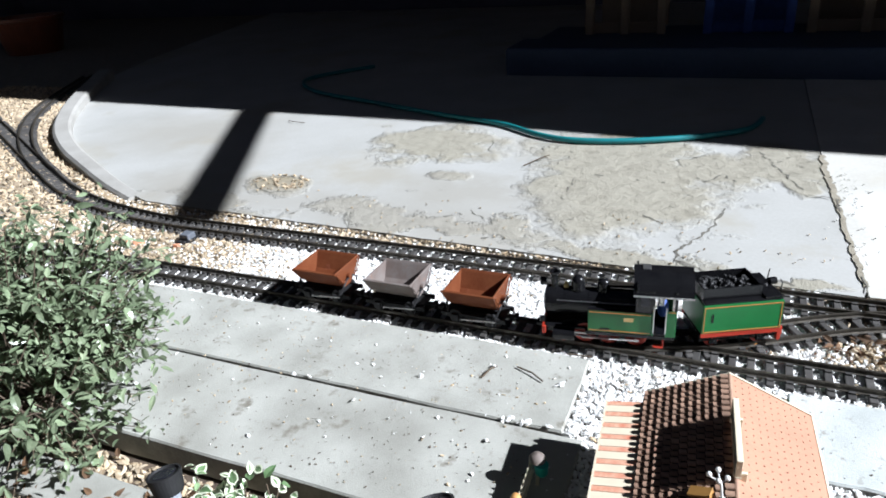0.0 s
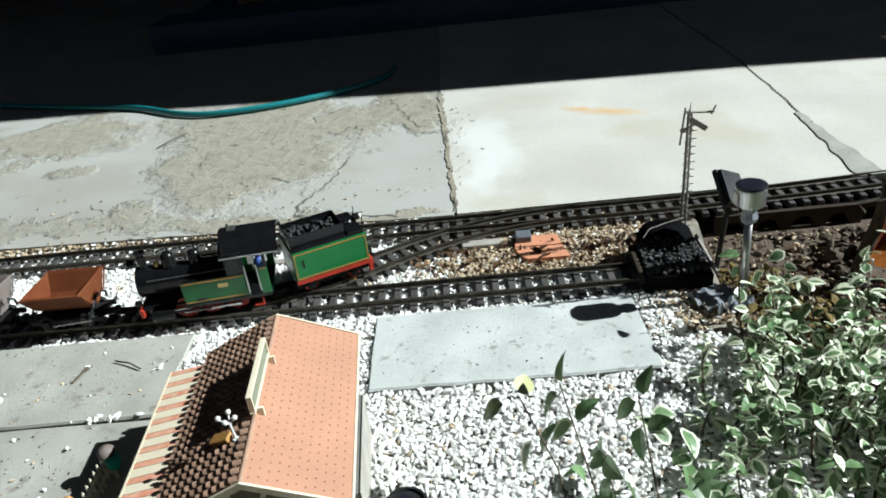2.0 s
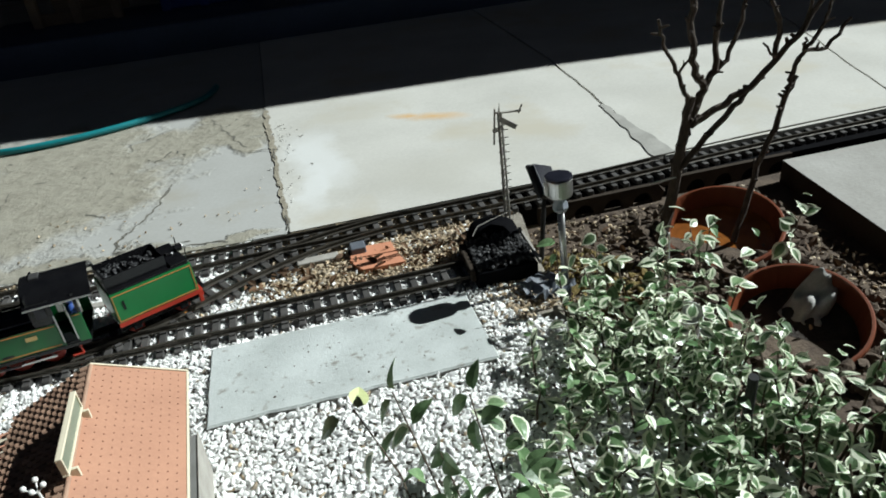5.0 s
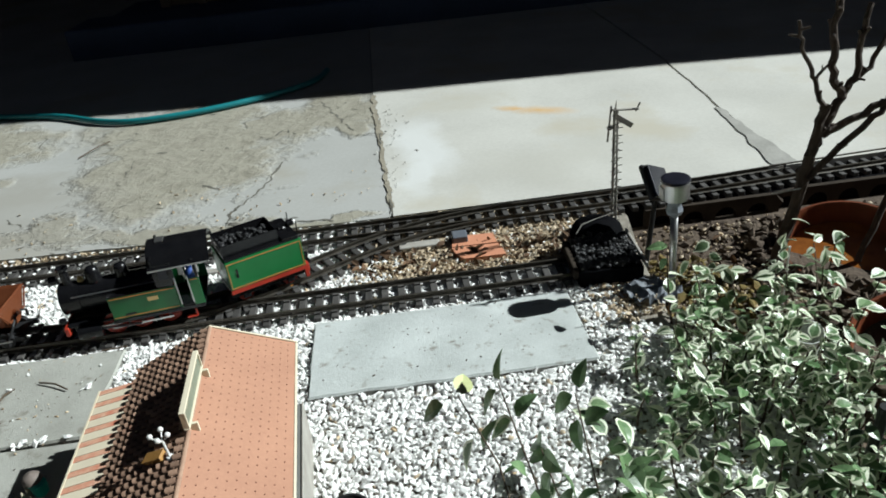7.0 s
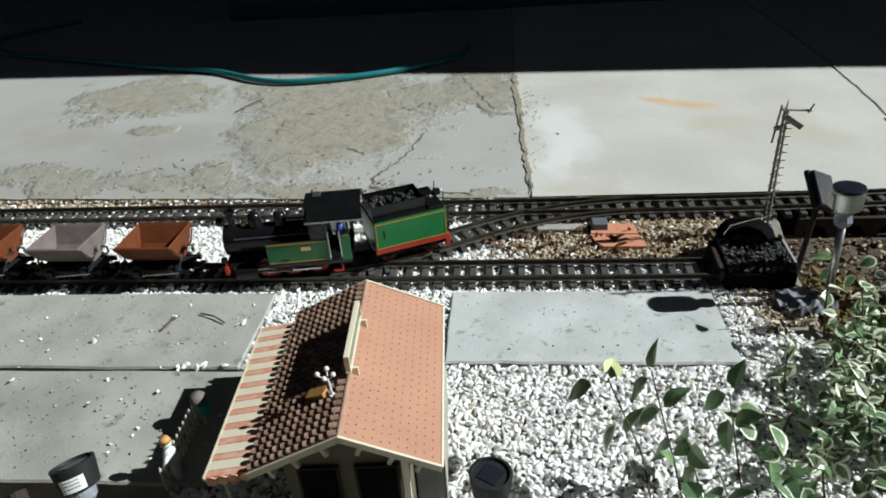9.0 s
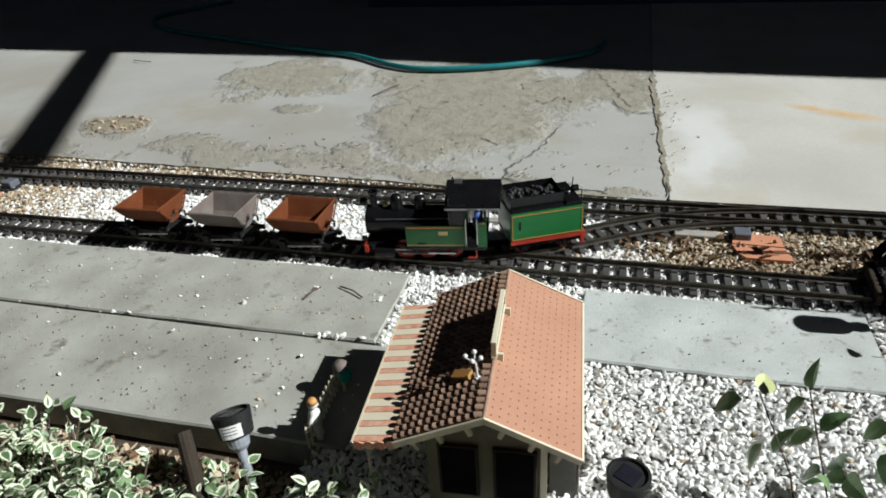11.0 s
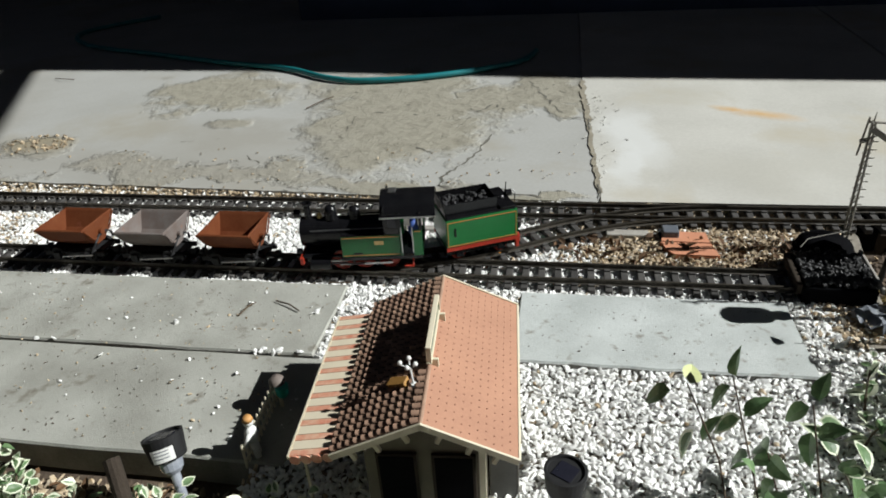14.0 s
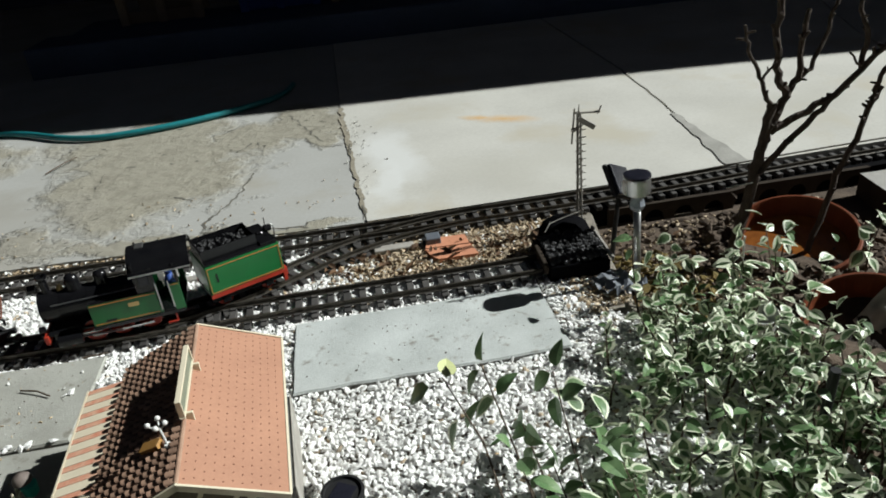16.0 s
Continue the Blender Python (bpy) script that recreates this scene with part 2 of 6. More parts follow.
loco_green = paint("loco_green", (0.012, 0.155, 0.036), (0.010, 0.13, 0.03), 0.35, scale=40, fine=500, bump=0.03)
loco_red = paint("loco_red", (0.42, 0.035, 0.015), (0.32, 0.028, 0.014), 0.45, scale=60, fine=500, bump=0.05)
loco_gold = paint("loco_gold_line", (0.50, 0.22, 0.05), (0.45, 0.2, 0.05), 0.4, bump=0)
steel = paint("steel", (0.55, 0.55, 0.54), (0.42, 0.42, 0.42), 0.3, metal=0.9, scale=60, fine=500, bump=0.04)
brass = paint("brass_bits", (0.55, 0.42, 0.18), (0.45, 0.34, 0.15), 0.35, metal=0.8, bump=0.02)
rust_tub = paint("tub_rust", (0.125, 0.034, 0.012), (0.165, 0.055, 0.022), 0.6, scale=40, fine=400, bump=0.1, spot=(0.2, 0.07, 0.04), spot_scale=50, spot_cover=0.62, spec=0.2)
grey_tub = paint("tub_grey", (0.20, 0.18, 0.17), (0.15, 0.115, 0.10), 0.6, scale=40, fine=400, bump=0.1, spot=(0.26, 0.13, 0.08), spot_scale=50, spot_cover=0.62, spec=0.2)
coal = paint("coal", (0.009, 0.009, 0.010), (0.022, 0.022, 0.024), 0.45, scale=200, fine=900, bump=0.6, island=0.4)
white_paint = paint("white_paint", (0.78, 0.78, 0.75), (0.7, 0.7, 0.68), 0.5, bump=0.03)
blue_paint = paint("blue_paint", (0.04, 0.10, 0.38), None, 0.6, bump=0)
ochre_paint = paint("ochre_card", (0.42, 0.22, 0.055), (0.36, 0.19, 0.05), 0.6, bump=0.05)
ochre_hat = paint("hat_ochre", (0.62, 0.33, 0.11), (0.55, 0.28, 0.10), 0.6, bump=0.03)
orange_paint = paint("orange_plastic", (0.72, 0.30, 0.04), (0.6, 0.26, 0.04), 0.5, bump=0.03)
teal_paint = paint("teal_paint", (0.03, 0.42, 0.33), (0.03, 0.35, 0.28), 0.45, bump=0.03)
hose_mat = paint("hose_teal", (0.02, 0.22, 0.24), (0.015, 0.16, 0.18), 0.4, scale=30, fine=300, bump=0.05)
pot_mat = paint("terracotta_plastic", (0.20, 0.056, 0.023), (0.15, 0.042, 0.018), 0.4, scale=18, fine=200, bump=0.06)
pot_soil = paint("wet_soil", (0.022, 0.016, 0.012), (0.05, 0.036, 0.026), 0.8, scale=60, fine=400, bump=0.9)
water_amber = paint("amber_water", (0.34, 0.125, 0.028), (0.20, 0.07, 0.018), 0.06, scale=20, fine=100, bump=0.0)
bag_grey = paint("grey_fleece", (0.50, 0.49, 0.47), (0.36, 0.35, 0.33), 0.95, scale=40, fine=300, bump=0.5)
bark = paint("bark", (0.085, 0.06, 0.045), (0.045, 0.033, 0.026), 0.9, scale=60, fine=400, bump=0.8)
twig_mat = paint("dry_twig", (0.12, 0.09, 0.06), (0.07, 0.05, 0.035), 0.9, bump=0.3)
leaf_green = paint("leaf_green", (0.095, 0.185, 0.075), (0.215, 0.315, 0.155), 0.35, scale=80, fine=500, bump=0.1, thing=0.35)
leaf_green_i = paint("leaf_green_mass", (0.095, 0.185, 0.075), (0.215, 0.315, 0.155), 0.35, scale=80, fine=500, bump=0.1, island=0.4)
leaf_cream = paint("leaf_cream_margin", (0.84, 0.86, 0.70), (0.66, 0.72, 0.52), 0.38, scale=80, fine=500, bump=0.05)
leaf_laurel = paint("laurel_leaf", (0.15, 0.205, 0.115), (0.28, 0.33, 0.21), 0.24, scale=50, fine=400, bump=0.08, island=0.45)
leaf_laurel_p = paint("laurel_leaf_single", (0.15, 0.205, 0.115), (0.28, 0.33, 0.21), 0.24, scale=50, fine=400, bump=0.08, thing=0.45)
leaf_dry = paint("dry_leaf", (0.17, 0.095, 0.045), (0.10, 0.055, 0.028), 0.8, scale=60, fine=400, bump=0.2, island=0.4)
moss = paint("moss_yellow", (0.20, 0.14, 0.045), (0.12, 0.10, 0.03), 0.95, scale=70, fine=400, bump=0.8)
clear_plastic = paint("clear_grey_plastic", (0.36, 0.38, 0.42), (0.22, 0.24, 0.28), 0.12, scale=90, fine=500, bump=0.05)
solar_dark = paint("solar_cell", (0.012, 0.013, 0.02), (0.02, 0.02, 0.03), 0.25, bump=0.02)
# dark navy render: the wall colour itself carries part of the deep shade
wall_shade_mat = paint("house_render_shaded", (0.10, 0.10, 0.14), (0.075, 0.075, 0.105), 0.9, scale=3, fine=60, bump=0.2)
# blue of step and floor, lowered so the colour carries the carport shade
blue_grey_shaded = paint("bluish_step_shaded", (0.05, 0.075, 0.14), (0.035, 0.055, 0.10), 0.6, scale=4, fine=60, bump=0.2)
board_tan = paint("tan_board", (0.30, 0.23, 0.15), (0.24, 0.18, 0.12), 0.8, scale=6, fine=60, bump=0.1)


for lm in (leaf_green, leaf_green_i, leaf_cream, leaf_laurel, leaf_laurel_p, leaf_dry):
    nt = lm.node_tree
    ps = nt.nodes["Principled BSDF"]
    tr = nt.nodes.new("ShaderNodeBsdfTranslucent")
    mx = nt.nodes.new("ShaderNodeMixShader")
    mx.inputs[0].default_value = 0.14
    nt.links.new(ps.inputs["Base Color"].links[0].from_socket, tr.inputs[0])
    nt.links.new(ps.outputs[0], mx.inputs[1])
    nt.links.new(tr.outputs[0], mx.inputs[2])
    nt.links.new(mx.outputs[0], nt.nodes["Material Output"].inputs[0])


# ---------------------------------------------------------------- builders
def finish(bm, name, material, parent=None, label="", smooth=False):
    me = bpy.data.meshes.new(name)
    bm.to_mesh(me)
    bm.free()
    for mt in (material if isinstance(material, (list, tuple)) else (material,)):
        me.materials.append(mt)
    if smooth:
        me.polygons.foreach_set("use_smooth", [True] * len(me.polygons))
    ob = new(name, me)
    if parent is not None:
        ob.parent = parent
    if label:
        ob["label"] = label
    return ob


def part(name, bm, material, parent, label="", smooth=False):
    return finish(bm, name, material, parent, label, smooth)


def thing(name, label, category, at=None, group="", kind=""):
    ob = new(name)
    ob.empty_display_size = 0.02
    if at is not None:
        ob.matrix_basis = at
    return tagged(ob, label, category, group, kind)


def box(x0, x1, y0, y1, z0, z1, bevel=0.0, bm=None, m=None):
    bm = bm or bmesh.new()
    r = bmesh.ops.create_cube(bm, size=1.0)
    v = r["verts"]
    for p in v:
        p.co = Vector((x0 + (p.co.x + 0.5) * (x1 - x0), y0 + (p.co.y + 0.5) * (y1 - y0), z0 + (p.co.z + 0.5) * (z1 - z0)))
    if bevel:
        e = list({e for p in v for e in p.link_edges})
        v = bmesh.ops.bevel(bm, geom=e, offset=bevel, segments=2, profile=0.5, affect="EDGES")["verts"]
    if m is not None:
        bmesh.ops.transform(bm, matrix=m, verts=list(v))
    return bm


def tube(p0, p1, r0, r1=None, seg=12, bm=None, caps=True):
    bm = bm or bmesh.new()
    p0, p1 = Vector(p0), Vector(p1)
    r1 = r0 if r1 is None else r1
    d = p1 - p0
    m = Matrix.Translation((p0 + p1) / 2) @ d.to_track_quat("Z", "Y").to_matrix().to_4x4()
    bmesh.ops.create_cone(bm, cap_ends=caps, segments=seg, radius1=r0, radius2=max(r1, 1e-5), depth=d.length, matrix=m)
    return bm


def ball(c, r, bm=None, sub=2, squash=(1, 1, 1)):
    bm = bm or bmesh.new()
    bmesh.ops.create_icosphere(bm, subdivisions=sub, radius=r, matrix=Matrix.Translation(c) @ Matrix.Diagonal((*squash, 1)))
    return bm


def lathe(profile, seg=32, bm=None, at=(0, 0, 0)):
    """A turned shape from (radius, height) pairs."""
    bm = bm or bmesh.new()
    rings = []
    for r, z in profile:
        rings.append([bm.verts.new((at[0] + r * math.cos(2 * math.pi * i / seg), at[1] + r * math.sin(2 * math.pi * i / seg), at[2] + z)) for i in range(seg)])
    for a, b in zip(rings, rings[1:]):
        for i in range(seg):
            bm.faces.new((a[i], a[(i + 1) % seg], b[(i + 1) % seg], b[i]))
    return bm


def bent(points, r, seg=8, bm=None, r_end=None):
    """A round rod along points."""
    bm = bm or bmesh.new()
    pts = [Vector(p) for p in points]
    prev = None
    for i, p in enumerate(pts):
        d = (pts[min(i + 1, len(pts) - 1)] - pts[max(i - 1, 0)]).normalized()
        q = d.to_track_quat("Z", "Y")
        rr = r if r_end is None else r + (r_end - r) * i / (len(pts) - 1)
        ring = [bm.verts.new(p + q @ Vector((rr * math.cos(2 * math.pi * k / seg), rr * math.sin(2 * math.pi * k / seg), 0))) for k in range(seg)]
        if prev:
            best = min(range(seg), key=lambda s: sum((ring[(k + s) % seg].co - prev[k].co).length for k in range(0, seg, 2)))
            ring = ring[best:] + ring[:best]
            for k in range(seg):
                bm.faces.new((prev[k], prev[(k + 1) % seg], ring[(k + 1) % seg], ring[k]))
        else:
            bm.faces.new(ring[::-1])
        prev = ring
    bm.faces.new(prev)
    return bm


def poly_prism(outline, z0, z1, bm=None):
    bm = bm or bmesh.new()
    lo = [bm.verts.new((x, y, z0)) for x, y in outline]
    hi = [bm.verts.new((x, y, z1)) for x, y in outline]
    bm.faces.new(hi)
    bm.faces.new(lo[::-1])
    n = len(outline)
    for i in range(n):
        bm.faces.new((lo[i], lo[(i + 1) % n], hi[(i + 1) % n], hi[i]))
    bmesh.ops.recalc_face_normals(bm, faces=bm.faces)
    return bm


# ---------------------------------------------------------------- ground and yard
RAIL_Y, MAIN_Y, GAUGE = 0.0225, 0.2355, 0.045
tagged(finish(box(-40, 40, -40, 60, -0.30, -0.055), "ground", soil), "bare dark garden soil round the railway", "ground", kind="structure")

rnd = random.Random(4)


def wobble(x0, y0, x1, y1, n, amp, seed=0):
    """Points of an uneven line."""
    out = []
    for i in range(n + 1):
        u = i / n
        k = amp * (noise.noise((u * n * 0.55 + seed * 7.3, seed * 3.1, 0.3)) + 0.5 * noise.noise((u * n * 1.7, seed * 1.7, 4.1))) if 0 < i < n else 0
        dx, dy = x1 - x0, y1 - y0
        ln = math.hypot(dx, dy)
        out.append((x0 + dx * u - dy / ln * k, y0 + dy * u + dx / ln * k))
    return out


KERB = [(-3.05, 1.75), (-2.80, 1.42), (-2.54, 1.10), (-2.28, 0.84), (-2.03, 0.66), (-1.80, 0.535), (-1.58, 0.425), (-1.40, 0.350)]
kerb_line = []
for i in range(len(KERB) - 1):
    p0, p1, p2, p3 = (Vector(KERB[max(min(j, len(KERB) - 1), 0)]) for j in (i - 1, i, i + 1, i + 2))
    for k in range(5):
        u = k / 5
        kerb_line.append(tuple(0.5 * ((2 * p1) + (p2 - p0) * u + (2 * p0 - 5 * p1 + 4 * p2 - p3) * u * u + (3 * p1 - p0 - 3 * p2 + p3) * u ** 3)))

# two fields of the drive, parted by the joint at x = 0.28
edge_left = wobble(-1.36, 0.335, 0.285, 0.272, 40, 0.010, 2)
joint = wobble(0.292, 0.272, 0.268, 1.06, 44, 0.006, 5)
left_field = [(-3.3, 2.3)] + kerb_line + edge_left + joint[1:] + [(0.26, 6.0), (-4.5, 6.0)]
tagged(finish(poly_prism(left_field, -0.12, -0.0045), "road", concrete), "grey patched concrete drive with a crumbled edge", "drive", kind="structure")
right_field = [(x + 0.0020 + 0.0010 * math.sin(i * 1.7), y) for i, (x, y) in enumerate(joint)]
crack_b = wobble(1.035, 0.275, 1.115, 1.05, 18, 0.010, 9)
mid_field = right_field + [(0.27, 6.0), (1.25, 6.0)] + crack_b[::-1]
tagged(finish(poly_prism(mid_field, -0.12, -0.003), "road", concrete_pale), "pale smooth concrete drive slab", "drive", kind="structure")
crack_c = wobble(1.62, 0.29, 1.98, 1.2, 14, 0.008, 12)
far_field = [(x + 0.006, y) for x, y in crack_b] + [(1.26, 6.0), (4.2, 6.0)] + crack_c[::-1]
tagged(finish(poly_prism(far_field, -0.12, -0.002), "road", concrete_pale), "pale concrete drive slab between two cracks", "drive", kind="structure")
last_field = [(x + 0.006, y) for x, y in crack_c] + [(4.21, 6.0), (12, 6.0), (12, 0.1)]
tagged(finish(poly_prism(last_field, -0.12, -0.002), "road", concrete_pale), "pale concrete drive slab beyond the crack", "drive", kind="structure")
tagged(finish(poly_prism([(-1.3, 0.3), (12, 0.0), (12, 7), (-4, 7), (-3, 1.9)], -0.2, -0.03), "road_bed", crack_dark), "dark dirt filling the joints of the drive", "drive", kind="structure")


def crack(points, width, seed, label, material=None, z=-0.0035, stray=1.0, beads=1.1):
    """A ragged dark gap, or a smear of filler, that follows a line on the drive."""
    bm = bmesh.new()
    prev = None
    for (xa, ya), (xb, yb) in zip(points, points[1:]):
        n = max(3, int(math.hypot(xb - xa, yb - ya) / 0.006))
        d = Vector((xb - xa, yb - ya)).normalized()
        for k in range(n + 1):
            u = k / n
            x, y = xa + (xb - xa) * u, ya + (yb - ya) * u
            off = stray * (0.010 * noise.noise((x * 40, y * 40, seed)) + 0.005 * noise.noise((x * 130, y * 130, seed)))
            w = width * max(0.08, 0.55 + beads * noise.noise((x * 55, y * 55, seed + 4)))
            x, y = x - d.y * off, y + d.x * off
            cur = (bm.verts.new((x - d.y * w, y + d.x * w, z)), bm.verts.new((x + d.y * w, y - d.x * w, z)))
            if prev:
                bm.faces.new((prev[0], prev[1], cur[1], cur[0]))
            prev = cur
    bmesh.ops.recalc_face_normals(bm, faces=bm.faces)
    return tagged(finish(bm, "crack", material or crack_dark), label, "crack", kind="structure")


crack(joint[2:26], 0.0085, 31.0, "tan dirt packed into the joint of the drive", joint_fill, -0.0022, 0.25, 0.35)
crack(joint[24:44], 0.0120, 33.0, "worn rough mortar over the joint of the drive", joint_fill, -0.0020, 0.3, 0.35)
crack(joint[21:26], 0.0028, 35.0, "dark broken gap in the joint", None, -0.0012, 0.3)
crack(joint[0:5], 0.0028, 37.0, "dark broken gap in the joint", None, -0.0012, 0.3)
crack([(0.225, 0.735), (0.245, 0.728), (0.272, 0.722), (0.292, 0.712)], 0.0036, 39.0, "dark broken gap crossing the joint", None, -0.0010)
crack([(0.055, 0.617), (0.038, 0.502), (0.007, 0.433), (-0.021, 0.370), (-0.014, 0.327), (0.025, 0.308), (0.064, 0.287)], 0.0042, 3.0, "dark broken edge of the crumbled patch")
bm = bmesh.new()
prev = None
for i in range(41):
    u = i / 40
    y = 0.62 - 0.338 * u
    x = 1.068 - 0.026 * u + 0.004 * noise.noise((y * 30, 2.0, 0.5))
    w = 0.004 + 0.020 * u ** 0.8 + 0.006 * noise.noise((y * 26, 8.0, 1.5))
    cur = (bm.verts.new((x - w, y, -0.0008)), bm.verts.new((x + w, y, -0.0008)))
    if prev:
        bm.faces.new((prev[0], cur[0], cur[1], prev[1]))
    prev = cur
tagged(finish(bm, "mortar_patch", mortar), "grey mortar filling the widened crack", "concrete patch", kind="structure")
crack([(0.126, 1.048), (0.163, 0.928), (0.191, 0.838), (0.214, 0.770)], 0.0030, 5.0, "thin dark crack in the drive")
crack([(0.006, 0.774), (0.043, 0.841), (0.071, 0.793)], 0.0030, 7.0, "thin dark crack in the drive")
crack([(0.090, 0.300), (0.134, 0.302), (0.185, 0.290)], 0.0036, 9.0, "dark broken edge by the track")
crack([(-0.301, 0.64), (-0.311, 0.75)], 0.0018, 11.0, "thin dark crack in the drive")
crack([(-0.490, 0.475), (-0.442, 0.435)], 0.0028, 13.0, "thin dark crack in the drive")
crack([(-0.267, 0.773), (-0.240, 0.777)], 0.0028, 15.0, "thin dark crack in the drive")
crack([(-0.107, 0.536), (-0.068, 0.504)], 0.0028, 17.0, "thin dark crack in the drive")
crack([(-0.625, 1.025), (-0.601, 0.913)], 0.0028, 19.0, "thin dark crack in the drive")

crack([(-1.062 + 0.078 * math.cos(k * 0.7), 0.529 + 0.058 * math.sin(k * 0.7)) for k in range(9)], 0.0026, 23.0, "dark ragged rim of a round broken patch")

prng = random.Random(77)
for cx, cy, rx, ry, n in ((-0.18, 0.70, 0.20, 0.28, 18), (-0.26, 0.98, 0.2, 0.12, 6), (0.16, 0.93, 0.10, 0.12, 8), (-0.58, 0.39, 0.30, 0.06, 8), (-0.1, 0.305, 0.24, 0.02, 16), (-1.1, 0.35, 0.2, 0.03, 8), (0.33, 0.6, 0.03, 0.2, 4)):
    for _ in range(n):
        x, y, a = cx + rx * prng.uniform(-1, 1), cy + ry * prng.uniform(-1, 1), prng.uniform(-0.9, 0.9)
        ln = prng.uniform(0.005, 0.017)
        z = -0.0035 if x < 0.27 else -0.0015
        crack([(x, y), (x + ln * math.cos(a), y + ln * math.sin(a))], prng.uniform(0.0016, 0.0034), prng.uniform(0, 90), "small dark pit in the crumbled concrete", None, z, 0.6)

# kerb that bows round the left end of the drive
bm = bmesh.new()
kv = []
for i, (x, y) in enumerate(kerb_line):
    a, b = kerb_line[max(i - 1, 0)], kerb_line[min(i + 1, len(kerb_line) - 1)]
    d = Vector((b[0] - a[0], b[1] - a[1])).normalized()
    nx, ny = d.y, -d.x
    w, h = 0.080 - 0.0010 * i, 0.046 - 0.0015 * i
    kv.append([bm.verts.new((x + nx * o, y + ny * o, z)) for o, z in ((-w / 2, -0.06), (-w / 2, h - 0.006), (-w * 0.35, h), (w * 0.35, h), (w / 2, h - 0.008), (w / 2, -0.06))])
for a, b in zip(kv, kv[1:]):
    for i in range(5):
        bm.faces.new((a[i], a[i + 1], b[i + 1], b[i]))
bm.faces.new(kv[0]), bm.faces.new(kv[-1][::-1])
bmesh.ops.recalc_face_normals(bm, faces=bm.faces)
tagged(finish(bm, "kerb", kerb_concrete), "low curved concrete kerb beside the drive", "kerb", kind="structure")

# raised bed of the railway, its slabs and boards
tagged(finish(poly_prism([(-9, 6), (-9, -0.380), (-0.11, -0.380), (-0.10, -0.55), (0.76, -0.60), (0.75, -0.20), (0.66, -0.11), (0.68, 0.06), (0.705, 0.19), (0.705, 0.296), (0.3, 0.29), (-1.36, 0.34), (-1.9, 0.59), (-2.5, 1.06), (-3.05, 1.75), (-4.5, 6)], -0.10, -0.021), "gravel_bed", bed_mat), "dusty bed of fine gravel under the tracks", "ground", kind="structure")


def paving(name, outline, z, label, face=slab_grey):
    n = len(outline)
    bm = bmesh.new()
    top = [bm.verts.new((x, y, z)) for x, y in outline]
    cx, cy = sum(p[0] for p in outline) / n, sum(p[1] for p in outline) / n
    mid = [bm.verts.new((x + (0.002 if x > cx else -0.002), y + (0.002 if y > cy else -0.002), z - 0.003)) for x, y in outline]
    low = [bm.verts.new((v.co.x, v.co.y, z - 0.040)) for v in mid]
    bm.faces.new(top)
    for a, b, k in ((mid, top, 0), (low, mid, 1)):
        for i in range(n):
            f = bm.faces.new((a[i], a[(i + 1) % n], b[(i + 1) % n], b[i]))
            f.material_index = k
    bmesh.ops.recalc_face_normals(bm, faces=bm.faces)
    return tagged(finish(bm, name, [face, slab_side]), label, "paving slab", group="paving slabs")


def jag(x0, x1, y0, y1, seed):
    return wobble(x0, y0, x1, y0, 20, 0.0025, seed)[:-1] + wobble(x1, y0, x1, y1, 8, 0.002, seed + 1)[:-1] + wobble(x1, y1, x0, y1, 20, 0.0025, seed + 2)[:-1] + wobble(x0, y1, x0, y0, 8, 0.002, seed + 3)[:-1]


paving("paving_slab", jag(-1.30, -0.105, -0.1995, -0.030, 21), -0.009, "long grey concrete platform slab beside the siding")
paving("paving_slab", jag(-1.28, -0.075, -0.388, -0.2085, 31), -0.010, "long grey concrete slab behind the platform slab")
paving("paving_slab", jag(0.168, 0.535, -0.187, -0.030, 41), -0.009, "short bluish grey concrete slab in white gravel", slab_pale)
# soil-coloured strip darkens the slab joint in place of its shadow
tagged(finish(box(-1.27, -0.12, -0.213, -0.195, -0.05, -0.0185), "joint_shade_strip", soil), "dark soil strip standing for the shadow in the joint between two slabs", "dirt", kind="structure")
tagged(finish(box(-1.1, -0.52, -0.505, -0.440, -0.09, -0.043, 0.004), "border_stone", slab_grey), "low grey concrete border stone in the soil", "edging", kind="structure")
bm = poly_prism([(1.165, -0.6), (1.186, -0.12), (1.228, 0.172), (6, 0.13), (6, -0.6)], -0.1, -0.010)
# side faces get a near-black colour in place of the shadow below the path
for f in bm.faces:
    f.material_index = 0 if f.normal.z > 0.5 else 1
tagged(finish(bm, "pavement", [kerb_concrete, timber_and_shade_dark]), "pale concrete path beyond the flower bed, shadow coloured onto its sides", "path", kind="structure")
tagged(finish(box(-0.16, 0.035, 0.160, 0.174, -0.05, -0.009, 0.002), "border_strip", timber_grey), "weathered grey timber strip along the track", "edging", kind="structure")
tagged(finish(box(0.298, 0.368, 0.156, 0.176, -0.05, -0.008, 0.002), "border_strip", timber_grey), "weathered grey timber strip along the track", "edging", kind="structure")

# carport and house behind the drive, with shade put into the wall colour
tagged(finish(box(-9, 9, 4.6, 4.8, -0.2, 5.5), "wall_north", wall_shade_mat), "rendered house wall, deep shade put into its navy grey colour", "wall", kind="structure")
# the next three walls are unseen, added to cut sky light in the shade
tagged(finish(box(-9, 9, -2.6, -2.4, -0.2, 5.5), "wall_south_sky_blocker", wall_shade_mat), "unseen wall added behind the garden bed to hold back sky light", "wall", kind="structure")
tagged(finish(box(7.4, 7.6, 1.45, 4.6, -0.2, 2.3), "wall_east_sky_blocker", wall_shade_mat), "unseen end wall added to shut sky light out of the carport", "wall", kind="structure")
